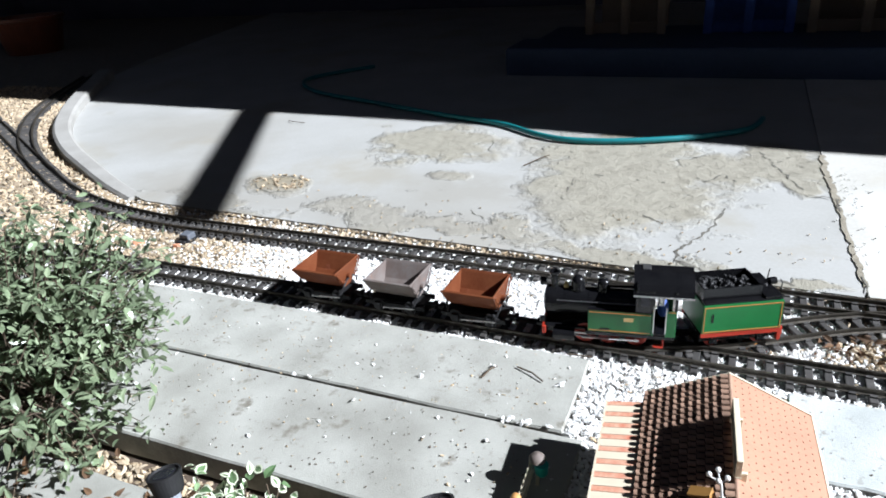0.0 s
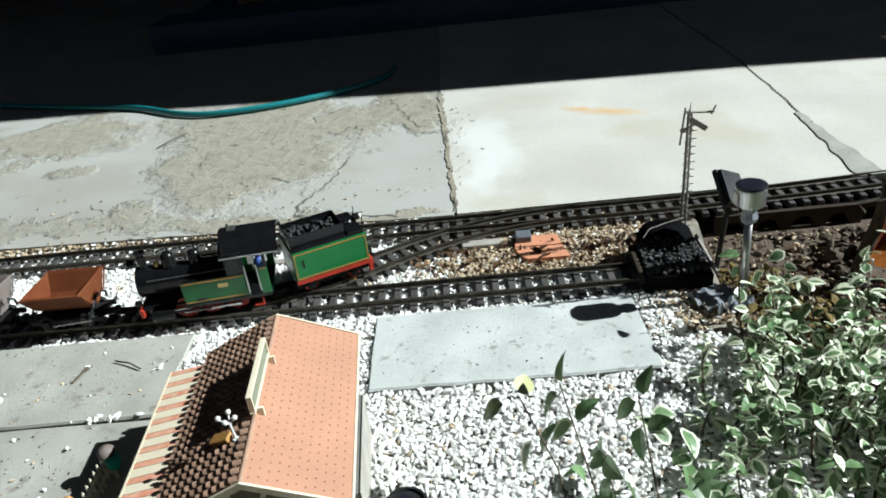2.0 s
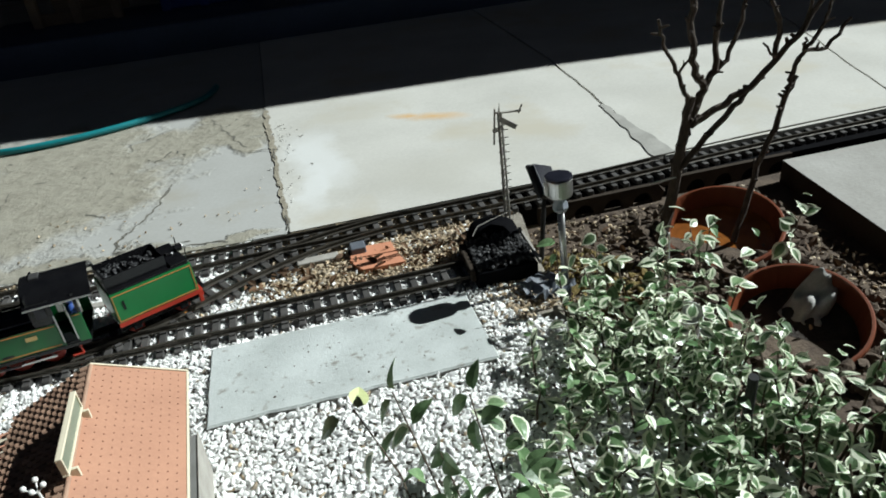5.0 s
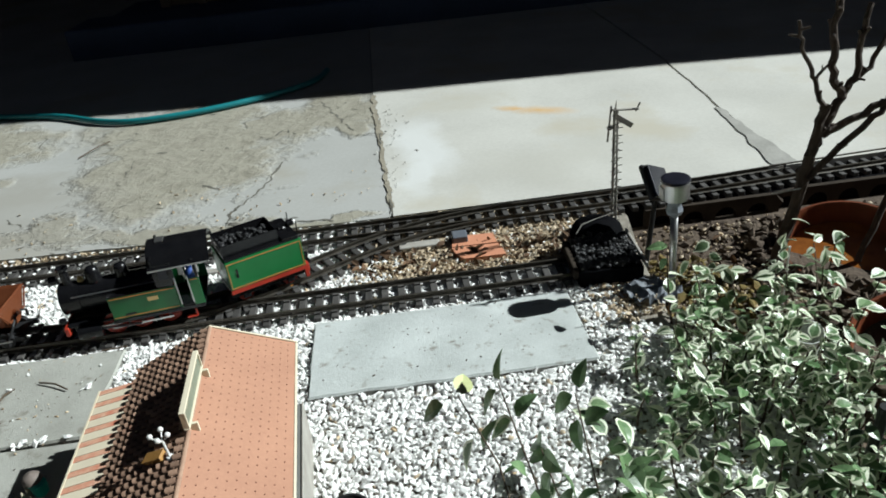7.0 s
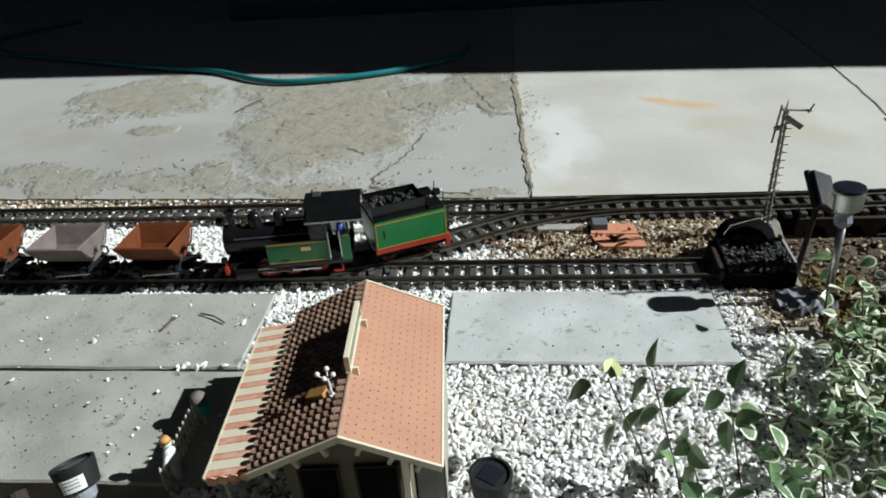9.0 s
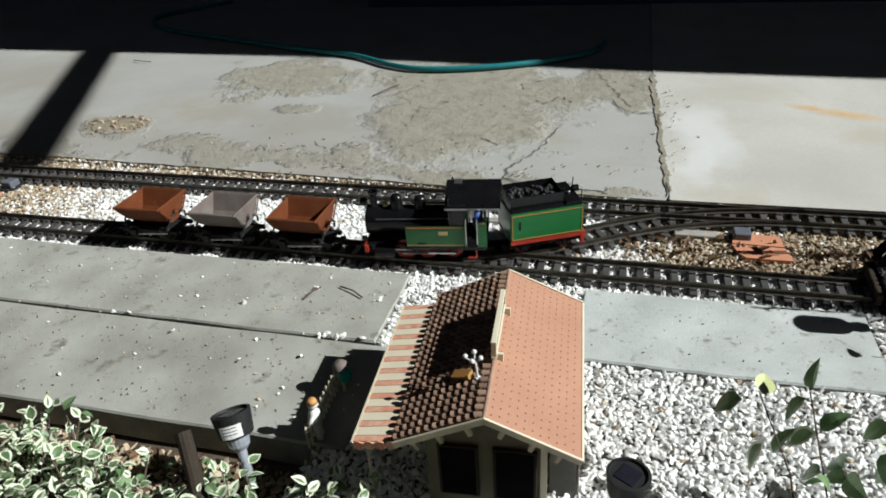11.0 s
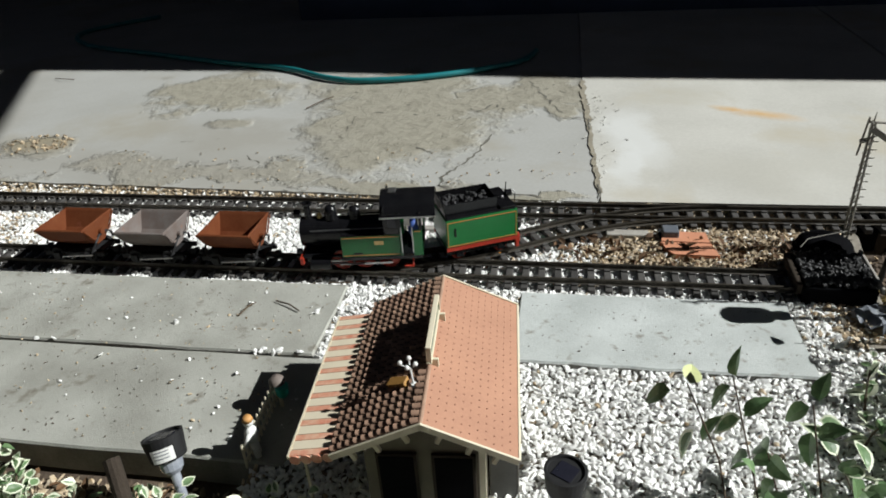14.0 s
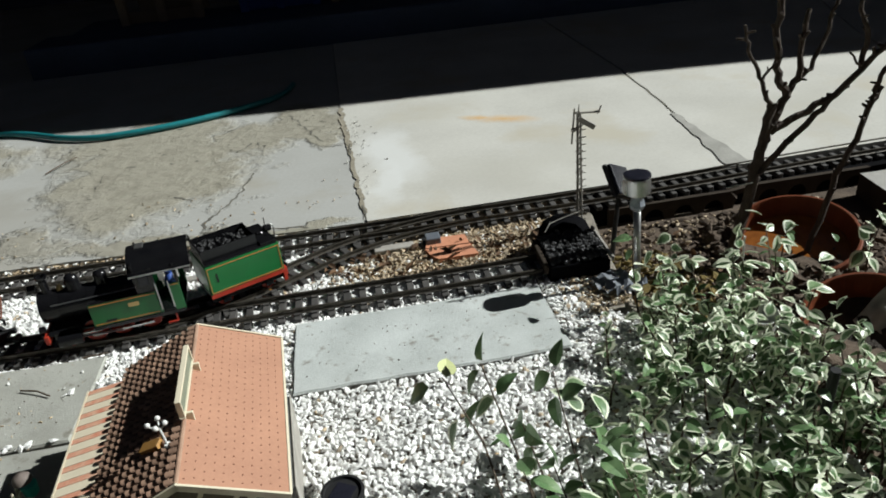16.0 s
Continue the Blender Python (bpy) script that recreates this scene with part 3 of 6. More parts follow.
tagged(finish(box(-7.6, -7.4, 1.9, 4.6, -0.2, 2.3), "wall_west_sky_blocker", wall_shade_mat), "unseen end wall added to shut sky light out of the carport", "wall", kind="structure")
ridge_s = Vector((SUN_AZ[0], SUN_AZ[1])) * (2.3 / math.tan(radians(SUN_EL)))


def casts(x, y):
    """Where at the height of the carport roof a point stands whose shadow falls on (x, y)."""
    return (x + ridge_s.x, y + ridge_s.y)


front = [casts(-6.5, 1.55), casts(-2.66, 1.30), casts(-0.75, 1.20), casts(0.35, 1.07), casts(1.16, 1.01), casts(2.2, 0.88), casts(4.0, 0.74)]
roof_outline = [(-9, 1.5)] + front + [(9, 4.7), (-9, 4.7)]
tagged(finish(poly_prism(roof_outline, 2.30, 2.36), "ceiling", timber_and_shade_dark), "dark timber roof of the carport", "roof", kind="structure")
a, b = Vector((*casts(-1.13, 0.27), 2.30)), Vector((*casts(-1.75, 1.35), 2.30))
d = (b - a)
m = Matrix.Translation((a + b) / 2) @ pose(0, 0, 0, 0, 0, math.degrees(math.atan2(d.y, d.x)))
tagged(finish(box(-d.length / 2, d.length / 2, -0.036, 0.036, -0.03, 0.03, m=m), "beam", timber_and_shade_dark), "timber beam reaching out of the carport roof", "beam", kind="structure")
tagged(finish(box(-0.9, 6.0, 1.98, 2.25, -0.01, 0.11, 0.01), "step", blue_grey_shaded), "long low bluish step in the carport, shade put into its colour", "step", kind="structure")
tagged(finish(box(-0.9, 6.0, 2.25, 2.9, -0.01, 0.07, 0.01), "step", blue_grey_shaded), "bluish boarded floor behind the step, shade put into its colour", "step", kind="structure")
# ---------------------------------------------------------------- tracks
def arc_path(x, y, heading, pieces, step=0.005):
    """Points (x, y, heading) along straights (length, 0) and arcs (length, signed radius)."""
    out = [(x, y, heading)]
    for length, radius in pieces:
        n = max(2, int(length / step))
        for _ in range(n):
            ds = length / n
            if radius:
                heading += ds / radius / 2
            x, y = x + ds * math.cos(heading), y + ds * math.sin(heading)
            if radius:
                heading += ds / radius / 2
            out.append((x, y, heading))
    return out


RAIL_SECTION = [(-0.0040, -0.0084), (0.0040, -0.0084), (0.0040, -0.0072), (0.0009, -0.0060), (0.0009, -0.0030), (0.0018, -0.0022), (0.0018, 0.0), (-0.0018, 0.0), (-0.0018, -0.0022), (-0.0009, -0.0030), (-0.0009, -0.0060), (-0.0040, -0.0072)]


def rail_mesh(path, off, every=6):
    bm = bmesh.new()
    pts = path[::every] + ([path[-1]] if (len(path) - 1) % every else [])
    prev = None
    for x, y, h in pts:
        nx, ny = -math.sin(h), math.cos(h)
        ring = [bm.verts.new((x + nx * (off + u), y + ny * (off + u), w)) for u, w in RAIL_SECTION]
        if prev:
            for k in range(12):
                bm.faces.new((prev[k], ring[k], ring[(k + 1) % 12], prev[(k + 1) % 12]))
        else:
            bm.faces.new(ring[::-1])
        prev = ring
    bm.faces.new(prev)
    bmesh.ops.recalc_face_normals(bm, faces=bm.faces)
    return bm


def tie_shape(length):
    bm = box(-0.0055, 0.0055, -length / 2, length / 2, -0.0185, -0.0095, 0.0012)
    for s in (-1, 1):
        box(-0.0045, 0.0045, s * GAUGE / 2 - 0.0075, s * GAUGE / 2 + 0.0075, -0.0098, -0.0068, 0.0, bm)
    me = bpy.data.meshes.new("tie")
    bm.to_mesh(me)
    bm.free()
    me.materials.append(tie_mat)
    return me


TIE = tie_shape(0.078)
tie_spots = []


def lay(name, path, label, pitch=0.0208, skip=lambda x, y: False):
    t = thing(name, label, "model track", group="model tracks")
    for off in (-GAUGE / 2, GAUGE / 2):
        part("rail", rail_mesh(path, off), rail_mat, t)
    s, last = 0.0, -1.0
    for a, b in zip(path, path[1:]):
        s += math.hypot(b[0] - a[0], b[1] - a[1])
        if s - last >= pitch and not skip(b[0], b[1]):
            last = s
            o = new("tie", TIE)
            o.matrix_basis = pose(b[0], b[1], rnd.uniform(-0.0006, 0.0004), 0, 0, math.degrees(b[2]) + rnd.uniform(-0.8, 0.8))
            o.parent = t
            tie_spots.append((b[0], b[1], b[2]))
    return t


main_path = arc_path(2.60, MAIN_Y + 0.038, math.pi, [(1.1, 0), (0.48, 6.0), (0.48, -6.0), (1.63, 0), (0.74, -1.54), (2.6, 0)])
lay("model_track", main_path, "narrow dark model railway line along the drive edge")
siding_path = arc_path(0.60, RAIL_Y, math.pi, [(2.3, 0)])
lay("model_track", siding_path, "dark model railway siding ending at a buffer stop")
X0 = -0.18
turn_path = arc_path(X0, RAIL_Y, 0.0, [(0.6 * radians(30), 0.6), (0.1035, 0), (0.6 * radians(30), -0.6)])
lay("model_turnout", turn_path, "model railway turnout linking siding and main line", skip=lambda x, y: y < RAIL_Y + 0.035 or y > MAIN_Y - 0.03)
branch_path = arc_path(-1.87, 0.446, 2.70, [(0.9, -2.95), (0.5, -2.2), (0.6, 0)])
lay("model_track", branch_path, "dark model railway branch curving away", skip=lambda x, y: x > -2.12)


# ---------------------------------------------------------------- station house
HOUSE = pose(0.0945, -0.3305, 0, 0, 0, 4.3)
house = thing("station_house", "model station with salmon roof, brown tiles and striped awning", "model house", HOUSE)
HW, HL, EAVE, RIDGE = 0.087, 0.121, 0.088, 0.129
SLOPE = math.atan2(RIDGE - EAVE, HW)
SLEN = math.hypot(HW, RIDGE - EAVE)
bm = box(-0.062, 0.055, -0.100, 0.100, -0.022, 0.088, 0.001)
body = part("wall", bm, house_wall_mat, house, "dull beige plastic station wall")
for sy in (-0.1005, 0.1005):
    bm = bmesh.new()
    vs = [bm.verts.new((x, sy + o, z)) for o in (-0.002, 0.002) for x, z in ((-0.062, 0.088), (0.055, 0.088), (0.0, 0.122))]
    bm.faces.new(vs[:3]), bm.faces.new(vs[3:][::-1])
    for i in range(3):
        bm.faces.new((vs[i], vs[3 + i], vs[3 + (i + 1) % 3], vs[(i + 1) % 3]))
    bmesh.ops.recalc_face_normals(bm, faces=bm.faces)
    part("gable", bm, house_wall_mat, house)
for x0, x1 in ((-0.050, -0.010), (0.004, 0.046)):
    w = part("window", box(x0, x1, -0.1040, -0.1005, 0.004, 0.072, 0.0008), timber_and_shade_dark, house, "dark framed station window, the shade inside put in as matte black")
    # flat matte black sheet stands for the shade inside the opening
    part("opening_shade", box(x0 + 0.003, x1 - 0.003, -0.1048, -0.1042, 0.007, 0.069), matte_black, w)
part("corner_post", box(0.050, 0.056, -0.116, -0.110, -0.022, 0.090), cream, house)
part("lean_to", box(0.057, 0.0855, -0.075, 0.066, -0.022, 0.046, 0.002), grey_roof, house, "grey lean-to against the station wall")
part("lean_to_edge", box(0.0855, 0.0870, -0.075, 0.066, -0.022, 0.0475, 0.0005), timber_grey, house)


def slope_matrix(side):
    """From the plane of one roof slope (u down the slope, v along the ridge, w out of it) to the house."""
    return Matrix.Translation((0, 0, RIDGE)) @ Matrix.Rotation(SLOPE * side, 4, "Y") @ Matrix.Diagonal((side, 1, 1, 1))


MR, ML = slope_matrix(1), slope_matrix(-1)
roof_r = part("roof", box(0.0, SLEN, -HL, HL, -0.004, 0.0, 0.0006, m=MR), roof_pink, house, "salmon roof slope pricked with rows of holes")
bm = bmesh.new()
for i in range(11):
    for j in range(24):
        bmesh.ops.create_cone(bm, cap_ends=True, segments=6, radius1=0.0007, radius2=0.0007, depth=0.0006, matrix=MR @ Matrix.Translation((0.006 + i * 0.0081, -0.114 + j * 0.0099 + (0.002 if i % 2 else 0), 0.0003)))
tagged(part("hole_pattern", bm, roof_dot, roof_r, "rows of small dark holes"), kind="stuff")
for s, mm in ((1, MR), (-1, ML)):
    for v in (-HL - 0.0025, HL):
        part("bargeboard", box(-0.001, SLEN + 0.001, v, v + 0.0025, -0.0055, 0.0015, 0.0005, m=mm), cream, house)
    for u in (0.022, 0.052, 0.078):
        part("bracket", box(u - 0.002, u + 0.002, -HL - 0.0005, -HL + 0.004, -0.016, -0.0045, m=mm), cream, house)
part("eaves_trim", box(SLEN - 0.001, SLEN + 0.0016, -HL, HL, -0.005, 0.0008, 0.0004, m=MR), cream, house)
part("eaves_trim", box(SLEN - 0.0012, SLEN + 0.0010, -HL, HL, -0.004, 0.0010, 0.0004, m=ML), roof_under, house)
roof_l = part("roof", box(0.0, SLEN, -HL, HL, -0.004, -0.0002, 0.0004, m=ML), roof_under, house, "brown tiled roof slope")
bm = bmesh.new()
SEG = 6
rows = []
for k, (u, lift) in enumerate(((0.0, 0.0), (0.0074, 0.0026))):
    rows.append([bm.verts.new((u, 0.0034 * math.cos(math.pi * i / SEG), lift + 0.0026 * math.sin(math.pi * i / SEG))) for i in range(SEG + 1)])
for i in range(SEG):
    bm.faces.new((rows[0][i], rows[0][i + 1], rows[1][i + 1], rows[1][i]))
bm.faces.new(rows[1] + [bm.verts.new((0.0074, -0.0034, -0.0005)), bm.verts.new((0.0074, 0.0034, -0.0005))])
bmesh.ops.recalc_face_normals(bm, faces=bm.faces)
tile_me = bpy.data.meshes.new("tile")
bm.to_mesh(tile_me)
bm.free()
tile_me.materials.append(roof_tile)
for i in range(11):
    for j in range(26):
        o = new("tile", tile_me)
        o.parent = roof_l
        o.matrix_basis = ML @ Matrix.Translation((0.001 + i * 0.0086, -0.1165 + j * 0.00932, 0.0002)) @ Matrix.Rotation(rnd.uniform(-0.03, 0.03), 4, "Z")
part("ridge_cap", tube((0, -HL, RIDGE - 0.0005), (0, HL, RIDGE - 0.0005), 0.0022, seg=10), roof_tile, house)
# awning of striped slats
AW = Matrix.Translation((-0.084, 0.0, 0.0862)) @ Matrix.Rotation(-radians(8), 4, "Y")
awning = part("awning", box(-0.044, 0.0, -0.119, 0.106, -0.0025, -0.0005, m=AW), awning_cream, house, "cream and red striped awning")
v0 = -0.118
for j in range(23):
    wide = 0.0078 if j % 2 == 0 else 0.0118
    part("slat", box(-0.0445, 0.0, v0 + 0.0003, v0 + wide - 0.0003, -0.0004, 0.0012, 0.0003, m=AW), awning_red if j % 2 == 0 else awning_cream, awning)
    v0 += wide
bm = bmesh.new()
for j in range(4):
    bmesh.ops.create_cone(bm, cap_ends=True, segments=14, radius1=0.0054, radius2=0.0054, depth=0.0015, matrix=AW @ Matrix.Translation((-0.039 + j * 0.0108, -0.1195, -0.003)) @ Matrix.Rotation(radians(90), 4, "X"))
part("valance", bm, awning_red, awning, "red scalloped awning edge")
part("gutter", box(-0.0465, -0.0445, -0.119, 0.106, -0.002, 0.0016, m=AW), awning_cream, awning)
for y in (-0.09, 0.10):
    part("awning_post", tube((-0.126, y, -0.022), (-0.126, y, 0.061), 0.0018, seg=8), cream, house)
# name board standing on the ridge
board = part("name_board", box(-0.0005, 0.0015, -0.044, 0.044, RIDGE + 0.006, RIDGE + 0.023, 0.0004), board_green, house, "long dull green name board in a cream frame")
part("frame", box(-0.0022, 0.0032, -0.046, 0.046, RIDGE + 0.0225, RIDGE + 0.0250, 0.0006), cream, board)
part("frame", box(-0.0022, 0.0032, -0.046, 0.046, RIDGE + 0.0045, RIDGE + 0.0065, 0.0006), cream, board)
for y in (-0.038, 0.038):
    part("foot", box(-0.003, 0.009, y - 0.0015, y + 0.0015, RIDGE - 0.006, RIDGE + 0.006, 0.0004), cream, board)
for y in (-0.0455, 0.0435):
    part("frame", box(-0.0022, 0.0032, y, y + 0.002, RIDGE + 0.006, RIDGE + 0.024, 0.0004), cream, board)

# lamp with four globes and a yellow crate, both on the roof
lamp_base = HOUSE @ ML @ Vector((0.012, -0.068, 0.0032))
gl = thing("globe_lamp", "white model lamp with four globes on the station roof", "lamp", Matrix.Translation(lamp_base))
part("pole", tube((0, 0, 0.0), (-0.003, 0.003, 0.019), 0.0011, seg=8), white_paint, gl)
part("foot", lathe([(0.0, 0.002), (0.003, 0.002), (0.004, 0.0), (0.0, 0.0)], 12), white_paint, gl)
for dx, dy in ((-0.010, 0.002), (-0.003, 0.010), (0.005, 0.002), (-0.002, -0.004)):
    part("arm", tube((-0.003, 0.003, 0.017), (dx - 0.003, dy + 0.003, 0.0195), 0.0007, seg=6), white_paint, gl)
    part("globe", ball((dx - 0.003, dy + 0.003, 0.0215), 0.0026, sub=2), white_paint, gl, smooth=True)
m = HOUSE @ ML @ Matrix.Translation((0.030, -0.058, 0.0068)) @ Matrix.Rotation(0.35, 4, "Z") @ Matrix.Scale(1.15, 4)
cr = thing("crate", "small yellow ochre crate lying on the tiles", "crate", m)
part("body", box(-0.009, 0.009, -0.0045, 0.0045, -0.004, 0.0000, 0.0006), ochre_paint, cr)
part("lid", box(-0.0094, 0.0094, -0.0049, 0.0049, 0.0000, 0.0010, 0.0004), ochre_paint, cr)

# ---------------------------------------------------------------- tip wagons
def wagon(x, material, label):
    w = thing("tip_wagon", label, "model wagon", pose(x, RAIL_Y, 0), group="tip wagons on the siding")
    part("chassis", box(-0.052, 0.052, -0.016, 0.016, 0.012, 0.018, 0.001), black_plastic, w)
    for s in (-1, 1):
        part("side_beam", box(-0.056, 0.056, s * 0.022 - 0.0025, s * 0.022 + 0.0025, 0.009, 0.017, 0.001), black_plastic, w)
        bm = tube((s * 0.062, 0, 0.013), (s * 0.050, 0, 0.013), 0.0035, seg=8)
        box(s * 0.066 - 0.004, s * 0.066 + 0.004, -0.008, 0.008, 0.010, 0.016, 0.0015, bm)
        part("coupler", bm, black_plastic, w)
        bm = bent([(s * 0.040, -0.030, 0.020), (s * 0.046, -0.022, 0.034), (s * 0.046, -0.010, 0.042), (s * 0.046, 0.010, 0.042), (s * 0.046, 0.022, 0.034), (s * 0.040, 0.030, 0.020)], 0.0018, 6)
        part("cradle", bm, black_plastic, w)
        wh = part("wheelset", tube((s * 0.030, -GAUGE / 2 - 0.004, 0.0105), (s * 0.030, GAUGE / 2 + 0.004, 0.0105), 0.0016, seg=8), steel, w)
        for q in (-1, 1):
            part("wheel", tube((s * 0.030, q * GAUGE / 2 - 0.003, 0.0120), (s * 0.030, q * GAUGE / 2 + 0.003, 0.0120), 0.0118, seg=20), black_plastic, wh)
            part("axle_box", box(s * 0.030 - 0.006, s * 0.030 + 0.006, q * 0.0285 - 0.003, q * 0.0285 + 0.003, 0.006, 0.018, 0.001), black_plastic, w)
    part("brake_lever", tube((-0.02, -0.030, 0.010), (0.042, -0.032, 0.016), 0.0012, seg=6), steel, w)
    # tub: a trough with a v-shaped section, open above
    prof = [(-0.042, 0.066), (-0.0395, 0.063), (-0.024, 0.038), (-0.010, 0.026), (0.010, 0.026), (0.024, 0.038), (0.0395, 0.063), (0.042, 0.066)]
    bm = bmesh.new()
    xl, t = 0.040, 0.0016

    def section(xx, k, dz):
        return [bm.verts.new((xx * (1.0 + 0.10 * (z - 0.026) / 0.04), y * k, z + dz)) for y, z in prof]
    o0, o1 = section(-xl, 1.0, 0.0), section(xl, 1.0, 0.0)
    i0, i1 = section(-xl + t, 0.945, 0.0012), section(xl - t, 0.945, 0.0012)
    for k in range(7):
        bm.faces.new((o0[k], o1[k], o1[k + 1], o0[k + 1]))
        bm.faces.new((i0[k], i0[k + 1], i1[k + 1], i1[k]))
    bm.faces.new(o0), bm.faces.new(o1[::-1]), bm.faces.new(i0[::-1]), bm.faces.new(i1)
    bm.faces.new((o0[0], i0[0], i1[0], o1[0])), bm.faces.new((o0[7], o1[7], i1[7], i0[7]))
    bm.faces.new((o0[0], o0[7], i0[7], i0[0])), bm.faces.new((o1[0], i1[0], i1[7], o1[7]))
    bmesh.ops.recalc_face_normals(bm, faces=bm.faces)
    tub = part("tub", bm, material, w)
    for s in (-1, 1):
        part("rim", bent([(-0.0445, s * 0.042, 0.0655), (0.0445, s * 0.042, 0.0655)], 0.0014, 6), material, tub)
        part("rib", bent([(s * 0.046, -0.040, 0.064), (s * 0.045, -0.022, 0.040), (s * 0.045, 0.022, 0.040), (s * 0.046, 0.040, 0.064)], 0.0014, 6), material, tub)
        part("trunnion", tube((s * 0.041, 0, 0.045), (s * 0.048, 0, 0.045), 0.005, seg=12), material, tub)
    return w


wagon(-0.302, rust_tub, "rust-brown tip wagon, empty, on the siding")
wagon(-0.447, grey_tub, "grey tip wagon with rust marks, empty, on the siding")
wagon(-0.592, rust_tub, "rust-brown tip wagon, empty, on the siding")

# ---------------------------------------------------------------- locomotive and tender
def along(path, x):
    """The pose on a path at the place x."""
    k = min(range(len(path)), key=lambda i: abs(path[i][0] - x))
    return path[k]


def vehicle_pose(xa, xb):
    """A pose whose two ends ride on the siding and the turnout; local +x points to its front."""
    pts = []
    for x in (xa, xb):
        pts.append(Vector((x, RAIL_Y)) if x < X0 else Vector(along(turn_path, x)[:2]))
    d = pts[0] - pts[1]
    c = (pts[0] + pts[1]) / 2
    return pose(c.x, c.y, 0, 0, 0, math.degrees(math.atan2(d.y, d.x)))


loco = thing("steam_locomotive", "black and green model steam locomotive entering the turnout", "model locomotive", vehicle_pose(-0.162, -0.026))
part("frame", box(-0.095, 0.088, -0.018, 0.018, 0.010, 0.024, 0.001), loco_black, loco)
part("footplate", box(-0.100, 0.030, -0.038, 0.038, 0.024, 0.027, 0.0008), loco_black, loco)
part("front_footplate", box(0.030, 0.094, -0.030, 0.030, 0.024, 0.027, 0.0008), loco_black, loco)
part("boiler", tube((-0.044, 0, 0.058), (0.072, 0, 0.058), 0.0225, seg=32), loco_black, loco, smooth=False)
sb = part("smokebox", tube((0.066, 0, 0.058), (0.092, 0, 0.058), 0.0238, seg=32), loco_black, loco)
part("smokebox_door", lathe([(0.0, 0.004), (0.012, 0.0035), (0.019, 0.0015), (0.0205, 0.0)], 28), loco_black, sb).matrix_basis = pose(0.092, 0, 0.058, 0, 90, 0)
for x in (-0.020, 0.026, 0.062):
    part("boiler_band", tube((x - 0.001, 0, 0.058), (x + 0.001, 0, 0.058), 0.0229, seg=32), loco_black, loco)
part("chimney", lathe([(0.0065, 0.0), (0.0055, 0.006), (0.0055, 0.020), (0.0078, 0.023), (0.0082, 0.027), (0.0060, 0.027), (0.0045, 0.012)], 20, at=(0.080, 0, 0.080)), loco_black, loco)
part("steam_dome", lathe([(0.0115, 0.0), (0.0105, 0.004), (0.0105, 0.013), (0.0085, 0.019), (0.0045, 0.022), (0.0, 0.0225)], 20, at=(0.044, 0, 0.079)), loco_black, loco, smooth=True)
part("sand_dome", lathe([(0.0105, 0.0), (0.0095, 0.004), (0.0095, 0.013), (0.0075, 0.018), (0.0, 0.0195)], 18, at=(0.006, 0, 0.079)), loco_black, loco, smooth=True)
part("bell", lathe([(0.0045, 0.0), (0.004, 0.004), (0.002, 0.008), (0.0, 0.0085)], 14, at=(0.062, 0, 0.081)), brass, loco)
hl = part("headlamp", tube((0.091, 0, 0.089), (0.101, 0, 0.089), 0.0065, seg=18), loco_black, loco)
part("lens", tube((0.1008, 0, 0.089), (0.1016, 0, 0.089), 0.0052, seg=18), white_paint, hl)
